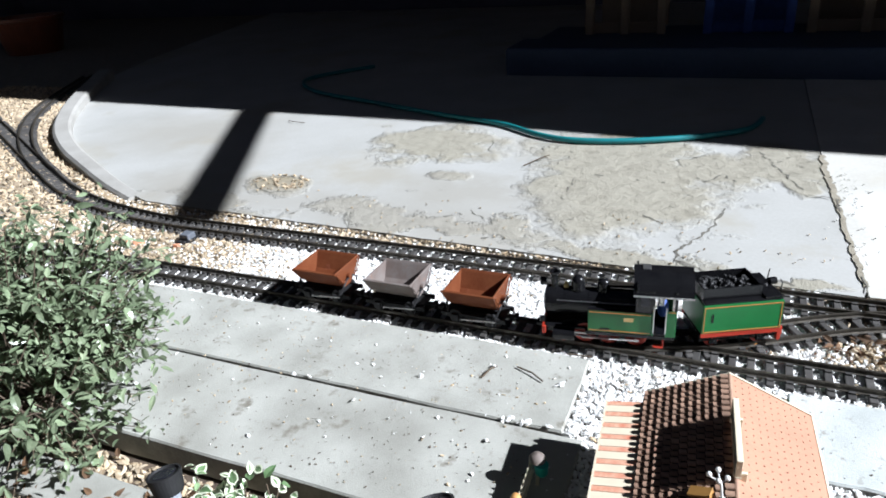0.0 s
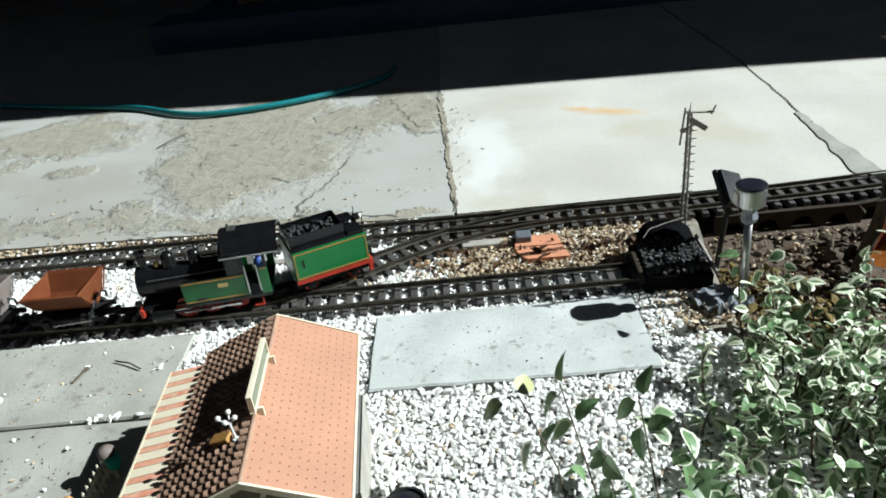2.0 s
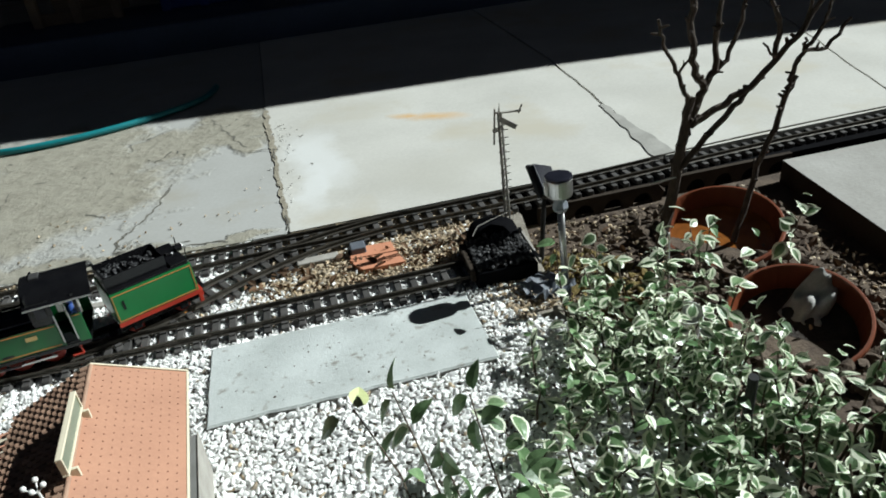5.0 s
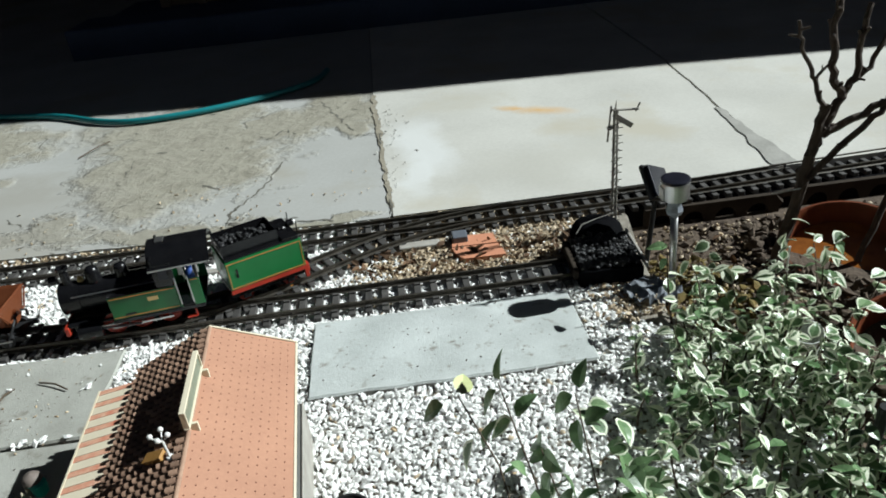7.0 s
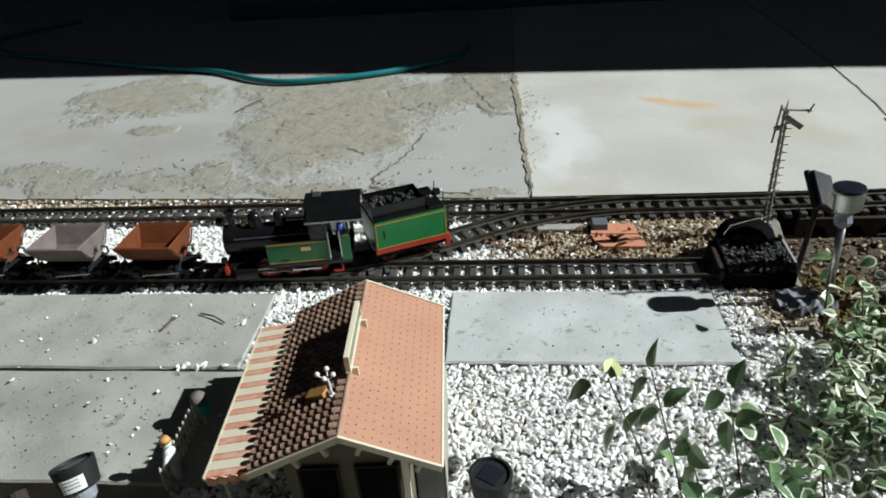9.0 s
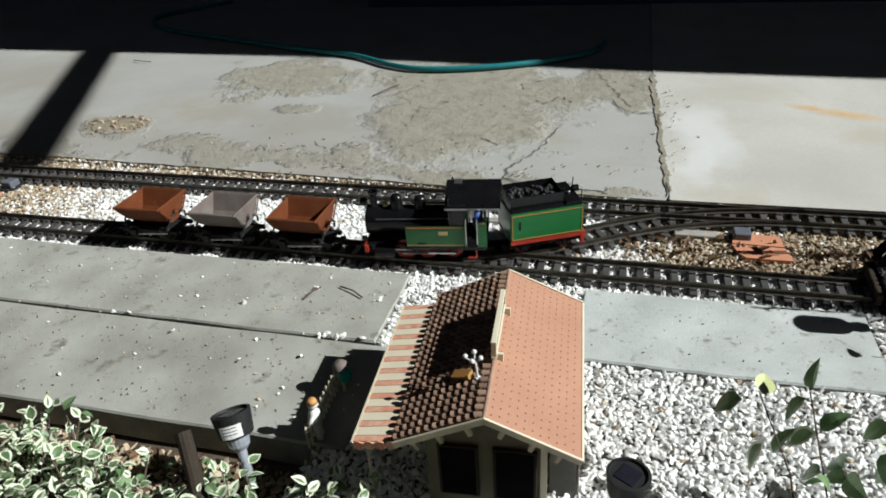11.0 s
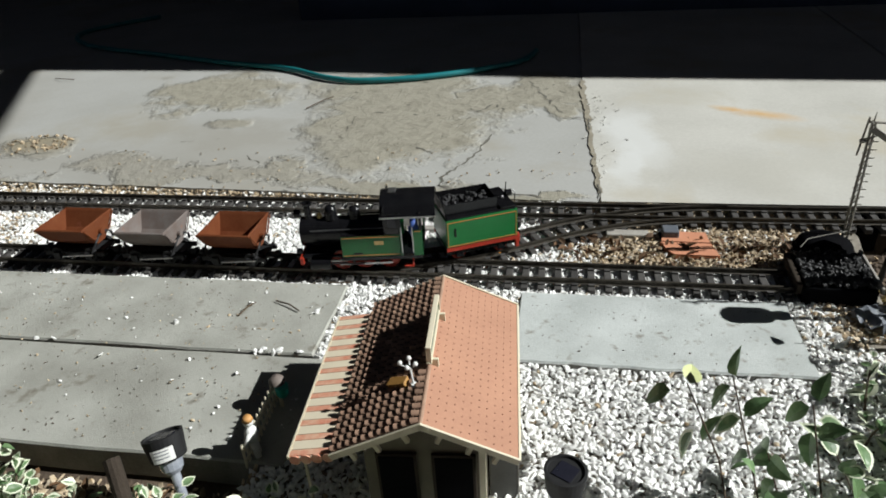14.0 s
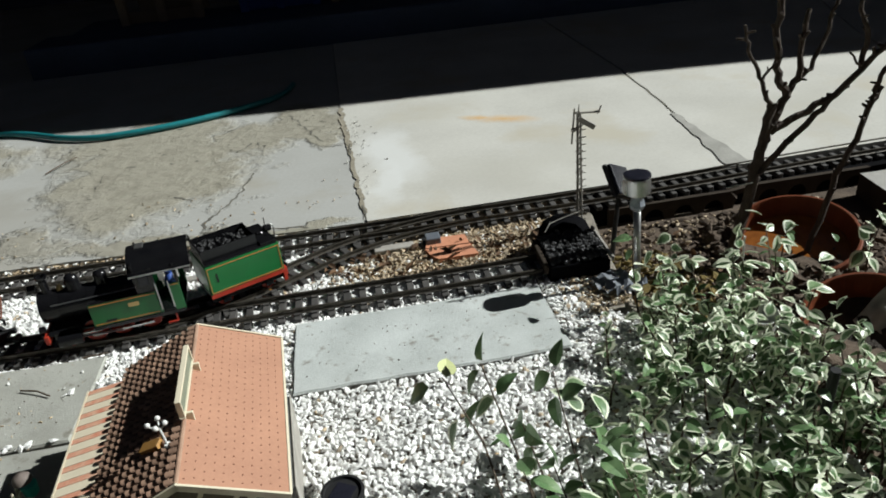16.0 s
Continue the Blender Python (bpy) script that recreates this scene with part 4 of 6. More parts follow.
for s in (-1, 1):
    hl = part("buffer_lamp", tube((0.092, s * 0.026, 0.036), (0.099, s * 0.026, 0.036), 0.0050, seg=16), loco_black, loco)
    part("lens", tube((0.0988, s * 0.026, 0.036), (0.0996, s * 0.026, 0.036), 0.0040, seg=16), white_paint, hl)
    tank = part("side_tank", box(-0.066, 0.026, s * 0.0345 - 0.006, s * 0.0345 + 0.006, 0.029, 0.0655, 0.001), loco_green, loco, "green side tank lined in gold")
    yo = s * 0.0410
    for z in (0.0315, 0.0622):
        part("lining", box(-0.064, 0.024, yo - 0.0004, yo + 0.0004, z, z + 0.0010), loco_gold, tank)
    part("tank_top", box(-0.066, 0.026, s * 0.0345 - 0.0062, s * 0.0345 + 0.0062, 0.0655, 0.0664, 0.0003), loco_black, tank)
    part("number_plate", box(-0.040, -0.026, yo - 0.0006, yo + 0.0006, 0.050, 0.056), brass, tank)
    part("slot", box(-0.006, 0.008, yo - 0.0004, yo + 0.0004, 0.034, 0.0365), loco_black, tank)
    part("running_board_edge", box(-0.098, 0.028, s * 0.0385 - 0.001, s * 0.0385 + 0.001, 0.0225, 0.0275), loco_black, loco)
    part("cylinder", tube((0.046, s * 0.034, 0.016), (0.078, s * 0.034, 0.016), 0.0095, seg=20), loco_black, loco)
    for x in (-0.045, -0.006, 0.030):
        wl = part("driving_wheel", tube((x, s * GAUGE / 2 - s * 0.003, 0.0165), (x, s * GAUGE / 2 + s * 0.003, 0.0165), 0.0165, seg=28), loco_red, loco, "red spoked driving wheel")
        part("tyre", tube((x, s * GAUGE / 2 - s * 0.0025, 0.0165), (x, s * GAUGE / 2 + s * 0.0025, 0.0165), 0.0172, seg=28), loco_black, wl)
        part("crank_pin", tube((x, s * 0.026, 0.011), (x, s * 0.031, 0.011), 0.0022, seg=10), steel, wl)
    part("coupling_rod", box(-0.050, 0.035, s * 0.0300 - 0.0008, s * 0.0300 + 0.0008, 0.0092, 0.0128, 0.0006), steel, loco)
    part("main_rod", bent([(0.052, s * 0.0325, 0.016), (-0.006, s * 0.0325, 0.0115)], 0.0017, 6), steel, loco)
    part("slide_bar", box(0.020, 0.050, s * 0.034 - 0.0015, s * 0.034 + 0.0015, 0.0195, 0.0215), steel, loco)
    part("handrail", bent([(-0.042, s * 0.0245, 0.070), (0.074, s * 0.0250, 0.070)], 0.0008, 6), steel, loco)
    # cab side: lower panel, doorway, window posts
    cs = part("cab_side", box(-0.069, -0.0665, s * 0.0395 - 0.001, s * 0.0395 + 0.001, 0.028, 0.072, 0.0005), loco_green, loco, "green cab side lined in gold")
    part("lining", box(-0.0688, -0.0667, s * 0.0408 - 0.0004, s * 0.0408 + 0.0004, 0.0695, 0.0705), loco_gold, cs)
    cs = part("cab_side", box(-0.100, -0.086, s * 0.0395 - 0.001, s * 0.0395 + 0.001, 0.028, 0.072, 0.0005), loco_green, loco, "green cab side lined in gold")
    part("lining", box(-0.098, -0.088, s * 0.0408 - 0.0004, s * 0.0408 + 0.0004, 0.0695, 0.0705), loco_gold, cs)
    part("cab_upper_side", box(-0.065, -0.044, s * 0.0392 - 0.0012, s * 0.0392 + 0.0012, 0.0668, 0.102, 0.0004), loco_black, loco)
    part("cab_window", box(-0.062, -0.049, s * 0.0407 - 0.0004, s * 0.0407 + 0.0004, 0.078, 0.096), solar_dark, loco)
    for x in (-0.044, -0.067, -0.0985):
        part("cab_pillar", box(x - 0.002, x + 0.002, s * 0.0395 - 0.001, s * 0.0395 + 0.001, 0.072, 0.103), loco_black, loco)
    for x in (-0.0685, -0.0855):
        part("cab_handrail", tube((x, s * 0.0415, 0.034), (x, s * 0.0415, 0.078), 0.0009, seg=6), steel, loco)
    part("cab_step", box(-0.084, -0.070, s * 0.037 - 0.004, s * 0.037 + 0.004, 0.008, 0.010), loco_red, loco)
    part("step_hanger", box(-0.0845, -0.0825, s * 0.037 - 0.002, s * 0.037 + 0.002, 0.008, 0.026), loco_red, loco)
    part("buffer_step", box(0.060, 0.064, s * 0.034 - 0.003, s * 0.034 + 0.003, 0.006, 0.024), loco_red, loco)
part("cab_front", box(-0.045, -0.042, -0.0395, 0.0395, 0.028, 0.112, 0.0005), loco_black, loco)
part("cab_floor", box(-0.100, -0.044, -0.038, 0.038, 0.027, 0.030), loco_black, loco)
bm = bmesh.new()
prof = [(y, 0.096 + 0.0250 * (1 - (abs(y) / 0.0435) ** 2.2)) for y in [-0.0435 + i * 0.087 / 14 for i in range(15)]]
ra = [bm.verts.new((x, y, z)) for x in (-0.122, -0.038) for y, z in prof]
rb = [bm.verts.new((x, y, z - 0.002)) for x in (-0.122, -0.038) for y, z in prof]
for i in range(14):
    bm.faces.new((ra[i], ra[i + 1], ra[16 + i], ra[15 + i]))
    bm.faces.new((rb[i], rb[15 + i], rb[16 + i], rb[i + 1]))
    for k in (0, 15):
        bm.faces.new((ra[k + i], rb[k + i], rb[k + i + 1], ra[k + i + 1]))
for k in (0, 14):
    bm.faces.new((ra[k], ra[15 + k], rb[15 + k], rb[k]))
bmesh.ops.recalc_face_normals(bm, faces=bm.faces)
roof = part("cab_roof", bm, loco_black, loco, smooth=False)
for s in (-1, 1):
    part("roof_edge", box(-0.122, -0.038, s * 0.0437 - 0.0006, s * 0.0437 + 0.0006, 0.0945, 0.0968), steel, roof, "bright metal roof edge")
    for x in (-0.098, -0.078):
        part("cab_window", box(x - 0.004, x + 0.004, s * 0.0320 - 0.0006, s * 0.0320 + 0.0006, 0.076, 0.093, 0.0005), white_paint, loco, "pale framed cab window")
# bright vent block added to give the white highlight on the cab roof
part("roof_vent_glint", box(-0.062, -0.050, -0.010, 0.006, 0.1195, 0.1225, 0.0008), steel, roof, "bright metal roof vent, added for the white glint on the cab roof")
bb = part("buffer_beam", box(0.090, 0.096, -0.034, 0.034, 0.014, 0.027, 0.001), loco_red, loco)
bm = box(0.096, 0.108, -0.007, 0.007, 0.011, 0.017, 0.0015)
part("coupler", bm, loco_black, bb)
part("driver_figure", ball((-0.083, -0.006, 0.072), 0.0065, ball((-0.083, -0.006, 0.052), 0.011, sub=2, squash=(0.8, 1, 1.5)), sub=2), blue_paint, loco, "blue-clad toy driver in the cab", smooth=True)

tender = thing("tender", "green model tender lined in gold with black coal bunker", "model tender", vehicle_pose(0.027, 0.133))
part("frame", box(-0.060, 0.056, -0.032, 0.032, 0.012, 0.026, 0.001), loco_black, tender)
part("tank_body", box(-0.062, 0.056, -0.0385, 0.0385, 0.029, 0.076, 0.0012), loco_green, tender, "green tender body")
for s in (-1, 1):
    yo = s * 0.0388
    for z in (0.0312, 0.0722):
        part("lining", box(-0.060, 0.054, yo - 0.0004, yo + 0.0004, z, z + 0.0012), loco_gold, tender)
    for x in (-0.0598, 0.0530):
        part("lining", box(x, x + 0.001, yo - 0.0004, yo + 0.0004, 0.0318, 0.0722), loco_gold, tender)
    part("red_band", box(-0.062, 0.056, s * 0.0372 - 0.0012, s * 0.0372 + 0.0012, 0.0225, 0.0288), loco_red, tender)
    part("slot", box(0.040, 0.0425, yo - 0.0006, yo + 0.0006, 0.048, 0.062), loco_black, tender)
    for x in (-0.036, 0.034):
        wl = part("wheel", tube((x, s * GAUGE / 2 - s * 0.003, 0.0130), (x, s * GAUGE / 2 + s * 0.003, 0.0130), 0.0130, seg=24), loco_red, tender)
        part("axle_box", box(x - 0.006, x + 0.006, s * 0.031 - 0.003, s * 0.031 + 0.003, 0.007, 0.020, 0.001), loco_black, tender)
    hl = part("tail_lamp", tube((-0.063, s * 0.026, 0.040), (-0.070, s * 0.026, 0.040), 0.0048, seg=16), loco_black, tender)
    part("lens", tube((-0.0698, s * 0.026, 0.040), (-0.0705, s * 0.026, 0.040), 0.0036, seg=16), white_paint, hl)
    part("rear_step", box(-0.066, -0.060, s * 0.031 - 0.004, s * 0.031 + 0.004, 0.006, 0.026, 0.0006), loco_red, tender)
part("tank_top", box(-0.060, 0.054, -0.037, 0.037, 0.076, 0.080, 0.0015), loco_black, tender)
bunk = part("coal_bunker", box(-0.030, 0.052, -0.028, -0.026, 0.080, 0.098), loco_black, tender)
for a in ((-0.030, 0.052, 0.026, 0.028), (-0.032, -0.030, -0.028, 0.028), (0.052, 0.054, -0.028, 0.028)):
    part("bunker_wall", box(*a, 0.080, 0.098), loco_black, bunk)
bm = bmesh.new()
for i in range(110):
    p = (rnd.uniform(-0.028, 0.050), rnd.uniform(-0.025, 0.025), 0.084 + rnd.uniform(0, 0.010))
    bmesh.ops.create_icosphere(bm, subdivisions=1, radius=rnd.uniform(0.003, 0.0055), matrix=Matrix.Translation(p) @ Euler((rnd.random() * 6, rnd.random() * 6, 0)).to_matrix().to_4x4() @ Matrix.Diagonal((1, 0.7, 0.8, 1)))
tagged(part("coal_load", bm, coal, tender, "heap of black coal"), kind="stuff")
part("tank_lip", box(-0.060, -0.034, -0.037, 0.037, 0.080, 0.0835, 0.0012), loco_black, tender)
part("water_hatch", lathe([(0.0, 0.004), (0.006, 0.004), (0.0075, 0.002), (0.0075, 0.0)], 18, at=(-0.047, 0, 0.0835)), loco_black, tender)
hl = part("rear_lamp", tube((-0.056, 0, 0.088), (-0.066, 0, 0.088), 0.0055, seg=16), loco_black, tender)
part("lens", tube((-0.0658, 0, 0.088), (-0.0666, 0, 0.088), 0.0044, seg=16), white_paint, hl)
bb = part("buffer_beam", box(-0.068, -0.062, -0.034, 0.034, 0.014, 0.028, 0.001), loco_red, tender, "orange-red buffer beam")
part("coupler", box(-0.080, -0.068, -0.007, 0.007, 0.011, 0.017, 0.0015), loco_black, bb)
for s in (-1, 1):
    part("rear_handrail", bent([(-0.0635, s * 0.020, 0.078), (-0.0650, s * 0.020, 0.094), (-0.0635, s * 0.016, 0.099)], 0.0009, 6), loco_black, tender)

# ---------------------------------------------------------------- lineside things
def motor(x, y, rz, label):
    t = thing("point_motor", label, "point motor", pose(x, y, -0.017, 0, 0, rz), group="point motors")
    part("base", box(-0.017, 0.017, -0.028, 0.022, 0.0, 0.006, 0.001), black_plastic, t)
    part("cover", box(-0.013, 0.013, -0.016, 0.010, 0.006, 0.020, 0.002), grey_plastic, t)
    part("arm", box(-0.003, 0.003, 0.010, 0.030, 0.005, 0.008), black_plastic, t)
    part("screw", tube((0.008, -0.022, 0.006), (0.008, -0.022, 0.0075), 0.002, seg=10), steel, t)
    return t


motor(-2.10, 0.70, 60, "dark grey plastic point motor by the far turnout")
motor(0.402, 0.166, 0, "dark grey plastic point motor beside the turnout")
motor(-0.105, 0.078, 180, "dark grey plastic point motor by the siding")
motor(-1.075, 0.180, 0, "dark grey plastic point motor by the main line")


def tile_piece(outline, z, label):
    bm = poly_prism(outline, z - 0.010, z)
    return tagged(finish(bm, "tile", terracotta), label, "tile", group="broken terracotta tiles")


tile_piece([(0.390, 0.174), (0.460, 0.171), (0.462, 0.137), (0.386, 0.139)], -0.008, "flat salmon terracotta tile on brown gravel")
tile_piece([(0.384, 0.137), (0.463, 0.1345), (0.470, 0.096), (0.402, 0.097), (0.392, 0.110)], -0.0085, "flat salmon terracotta tile with a snapped corner")
for i in range(9):
    a = rnd.random() * 6
    cx, cy = rnd.choice([(-0.085, 0.100), (-0.06, 0.088), (-1.13, 0.13), (-1.05, 0.13), (-1.19, 0.135)])
    cx, cy = cx + rnd.uniform(-0.03, 0.03), cy + rnd.uniform(-0.012, 0.012)
    r = rnd.uniform(0.006, 0.013)
    tile_piece([(cx + r * rnd.uniform(0.6, 1.2) * math.cos(a + k * 1.4), cy + r * rnd.uniform(0.6, 1.2) * math.sin(a + k * 1.4)) for k in range(4)], -0.009 + rnd.uniform(0, 0.002), "small shard of orange terracotta in the gravel")
for x, y, rz in ((0.094, 0.106, 24), (0.116, 0.080, 24)):
    tagged(finish(box(-0.010, 0.010, -0.005, 0.005, -0.009, -0.0035, 0.001, m=pose(x, y, 0, 0, 0, rz)), "chair_block", orange_paint), "orange block fixed to a turnout tie", "track part", group="orange turnout blocks")

# buffer stop of black coal bunkers
bs = thing("buffer_stop", "black buffer stop box filled with coal at the siding end", "buffer stop", pose(0.612, 0.035, -0.020, 0, 0, -3))
part("box", box(-0.050, 0.046, -0.055, 0.045, 0.0, 0.030, 0.002), matte_black, bs)
part("beam", box(-0.058, -0.050, -0.05, 0.04, 0.014, 0.032, 0.002), timber_and_shade_dark, bs)
bm = bmesh.new()
for i in range(420):
    x, y = rnd.uniform(-0.046, 0.042), rnd.uniform(-0.050, 0.041)
    bmesh.ops.create_icosphere(bm, subdivisions=1, radius=rnd.uniform(0.003, 0.006), matrix=Matrix.Translation((x, y, 0.031 + 0.009 * (1 - (x / 0.06) ** 2) * rnd.random())) @ Euler((rnd.random() * 6, rnd.random() * 6, 0)).to_matrix().to_4x4() @ Matrix.Diagonal((1, 0.7, 0.7, 1)))
tagged(part("coal_load", bm, coal, bs, "heaped shiny black coal"), kind="stuff")
part("lath", box(0.046, 0.050, -0.06, 0.05, 0.030, 0.038, 0.001), timber_grey, bs, "pale wooden lath")
tu = thing("tub", "upturned black rubber tub behind the buffer stop", "tub", pose(0.630, 0.128, -0.024))
part("shell", lathe([(0.046, 0.0), (0.045, 0.014), (0.039, 0.028), (0.026, 0.036), (0.0, 0.039)], 28), matte_black, tu, smooth=True)
part("wire", bent([(-0.040, -0.016, 0.026), (-0.028, -0.006, 0.036), (0.0, 0.0, 0.041), (0.03, 0.004, 0.046)], 0.0008, 6), timber_grey, tu, "pale bent wire")

# signal
sg = thing("semaphore_signal", "weathered lattice model semaphore signal, arm drooping", "model signal", Matrix.Translation((0.665, 0.150, -0.024)) @ Matrix.Rotation(radians(-3), 4, "Y") @ Matrix.Rotation(radians(6), 4, "X") @ Matrix.Scale(1.06, 4))
part("base", box(-0.010, 0.010, -0.010, 0.010, 0.0, 0.006, 0.001), timber_grey, sg)
for dx, dy in ((-0.004, -0.003), (0.004, -0.003), (0.0, 0.004)):
    part("leg", tube((dx, dy, 0), (dx * 0.6, dy * 0.6, 0.215), 0.0016, seg=6), timber_grey, sg)
for k in range(22):
    z = 0.012 + k * 0.0092
    s = 1 - 0.4 * z / 0.215
    part("lattice_bar", tube((-0.004 * s, -0.003 * s, z), (0.004 * s, -0.003 * s, z + 0.008), 0.0011, seg=5), timber_grey, sg)
    if k % 2:
        part("rung", tube((-0.008 * s, -0.003 * s, z), (0.008 * s, -0.003 * s, z), 0.0010, seg=5), timber_grey, sg)
part("signal_arm", box(-0.002, 0.030, -0.006, -0.0045, -0.004, 0.004, 0.0005, m=Matrix.Translation((0, 0, 0.205)) @ Matrix.Rotation(radians(38), 4, "Y")), timber_grey, sg, "faded drooping signal arm")
part("crossbar", tube((-0.006, 0, 0.214), (0.034, 0, 0.209), 0.0018, seg=6), timber_grey, sg)
part("side_pole", tube((-0.012, -0.002, 0.165), (-0.007, -0.002, 0.222), 0.0015, seg=6), timber_grey, sg)
part("lamp_bracket", tube((-0.009, -0.003, 0.190), (0.014, -0.003, 0.196), 0.0013, seg=6), timber_grey, sg)
part("spectacle", lathe([(0.0, 0.0), (0.004, 0.0), (0.0045, 0.003), (0.0, 0.0035)], 12, at=(-0.009, -0.003, 0.186)), timber_grey, sg)
part("side_pole", tube((0.030, 0, 0.206), (0.036, 0, 0.219), 0.0013, seg=6), timber_grey, sg)
for k in range(16):
    z = 0.010 + k * 0.0125
    part("step_peg", tube((0.003, -0.002, z), (0.010, -0.006, z + 0.002), 0.0010, 0.0006, seg=5), timber_grey, sg)
part("finial", tube((0.0, 0, 0.214), (0.001, 0, 0.228), 0.0014, 0.0004, seg=6), timber_grey, sg)

# steel garden lamp
lm = thing("solar_garden_lamp", "stainless steel solar lamp on a stake in the bed", "garden lamp", Matrix.Translation((0.688, -0.052, -0.058)) @ Matrix.Rotation(radians(-3), 4, "Y"))
part("ground_spike", tube((0, 0, 0.0), (0, 0, 0.035), 0.006, 0.009, seg=10), black_plastic, lm)
part("post", tube((0, 0, 0.03), (0, 0, 0.165), 0.0052, seg=20), steel, lm, smooth=True)
part("collar", lathe([(0.0054, 0.0), (0.0095, 0.004), (0.0120, 0.010), (0.0095, 0.018), (0.0090, 0.028)], 8, at=(0, 0, 0.162)), clear_plastic, lm, "faceted clear lens ring")
hd = part("head", lathe([(0.009, 0.0), (0.0180, 0.002), (0.0188, 0.005), (0.0192, 0.026), (0.0182, 0.0295), (0.0, 0.0300)], 28, at=(0, 0, 0.1885)), steel, lm)
part("solar_panel", lathe([(0.0, 0.0405), (0.015, 0.0405), (0.0190, 0.0395), (0.0197, 0.0365)], 28, at=(0, 0, 0.180)), solar_dark, lm)
part("sticker", box(-0.0198, -0.0186, -0.007, 0.007, 0.193, 0.210), white_paint, lm)

# black spotlight on a stake
sp = thing("solar_spotlight", "black solar spotlight tilted on a stake", "garden lamp", pose(0.700, 0.075, -0.055, 0, 0, 10))
part("stake", tube((-0.004, 0, 0.0), (0.006, 0.0, 0.135), 0.0045, 0.0035, seg=10), black_plastic, sp)
m = Matrix.Translation((0.012, 0.002, 0.148)) @ Matrix.Rotation(radians(48), 4, "X") @ Matrix.Rotation(radians(40), 4, "Y")
part("panel", box(-0.034, 0.034, -0.026, 0.026, -0.003, 0.003, 0.0015, m=m), solar_dark, sp, "dark solar panel")
part("frame", box(-0.0365, 0.0365, -0.0285, 0.0285, -0.012, -0.0032, 0.003, m=m), black_plastic, sp)

# small arched viaduct wall that carries the line through the flower bed
viaduct = thing("viaduct", "dark brown arched viaduct side under the track", "model viaduct")
top, bot = -0.0185, -0.075
for i in range(9):
    x0 = 0.74 + i * 0.060
    pts = [(x0, bot), (x0, top), (x0 + 0.060, top), (x0 + 0.060, bot), (x0 + 0.050, bot)]
    pts += [(x0 + 0.030 + 0.020 * math.cos(a), -0.052 + 0.020 * math.sin(a)) for a in [math.pi * k / 8 for k in range(9)]]
    pts += [(x0 + 0.010, bot)]
    bm = bmesh.new()
    f = [bm.verts.new((x, 0.196 + (0.012 if x > 1.0 else 0.0), z)) for x, z in pts]
    g = [bm.verts.new((x, 0.206 + (0.012 if x > 1.0 else 0.0), z)) for x, z in pts]
    bm.faces.new(f), bm.faces.new(g[::-1])
    for k in range(len(pts)):
        bm.faces.new((f[k], g[k], g[(k + 1) % len(pts)], f[(k + 1) % len(pts)]))
    bmesh.ops.recalc_face_normals(bm, faces=bm.faces)
    part("arch", bm, timber_and_shade_dark, viaduct)
# matte black puts the shadow between rail and path into the board's colour
tagged(finish(poly_prism([(0.70, 0.206), (1.3, 0.214), (2.7, 0.22), (2.7, 0.33), (0.70, 0.30)], -0.09, -0.0195), "embankment", matte_black), "board that carries the track, matte black in place of shadow", "trackbed", kind="structure")

# hose on the drive
hp = [(-1.62, 2.10, 0.0), (-1.80, 1.80, 0.0), (-1.62, 1.56, 0.0), (-1.20, 1.38, 0.0), (-0.90, 1.26, 0.0), (-0.656, 1.178, 0.0), (-0.50, 1.075, 0.0), (-0.384, 1.035, 0.0), (-0.24, 1.05, 0.0), (-0.097, 1.10, 0.0), (0.031, 1.175, 0.0), (0.10, 1.25, 0.0), (0.13, 1.36, 0.0)]
pts = []
for i in range(len(hp) - 1):
    p0, p1, p2, p3 = (Vector(hp[max(min(j, len(hp) - 1), 0)]) for j in (i - 1, i, i + 1, i + 2))
    for k in range(8):
        u = k / 8
        pts.append(0.5 * ((2 * p1) + (p2 - p0) * u + (2 * p0 - 5 * p1 + 4 * p2 - p3) * u * u + (3 * p1 - p0 - 3 * p2 + p3) * u ** 3) + Vector((0, 0, 0.0065)))
tagged(finish(bent(pts, 0.0085, 10), "garden_hose", hose_mat, smooth=True), "teal garden hose lying on the concrete drive", "hose")


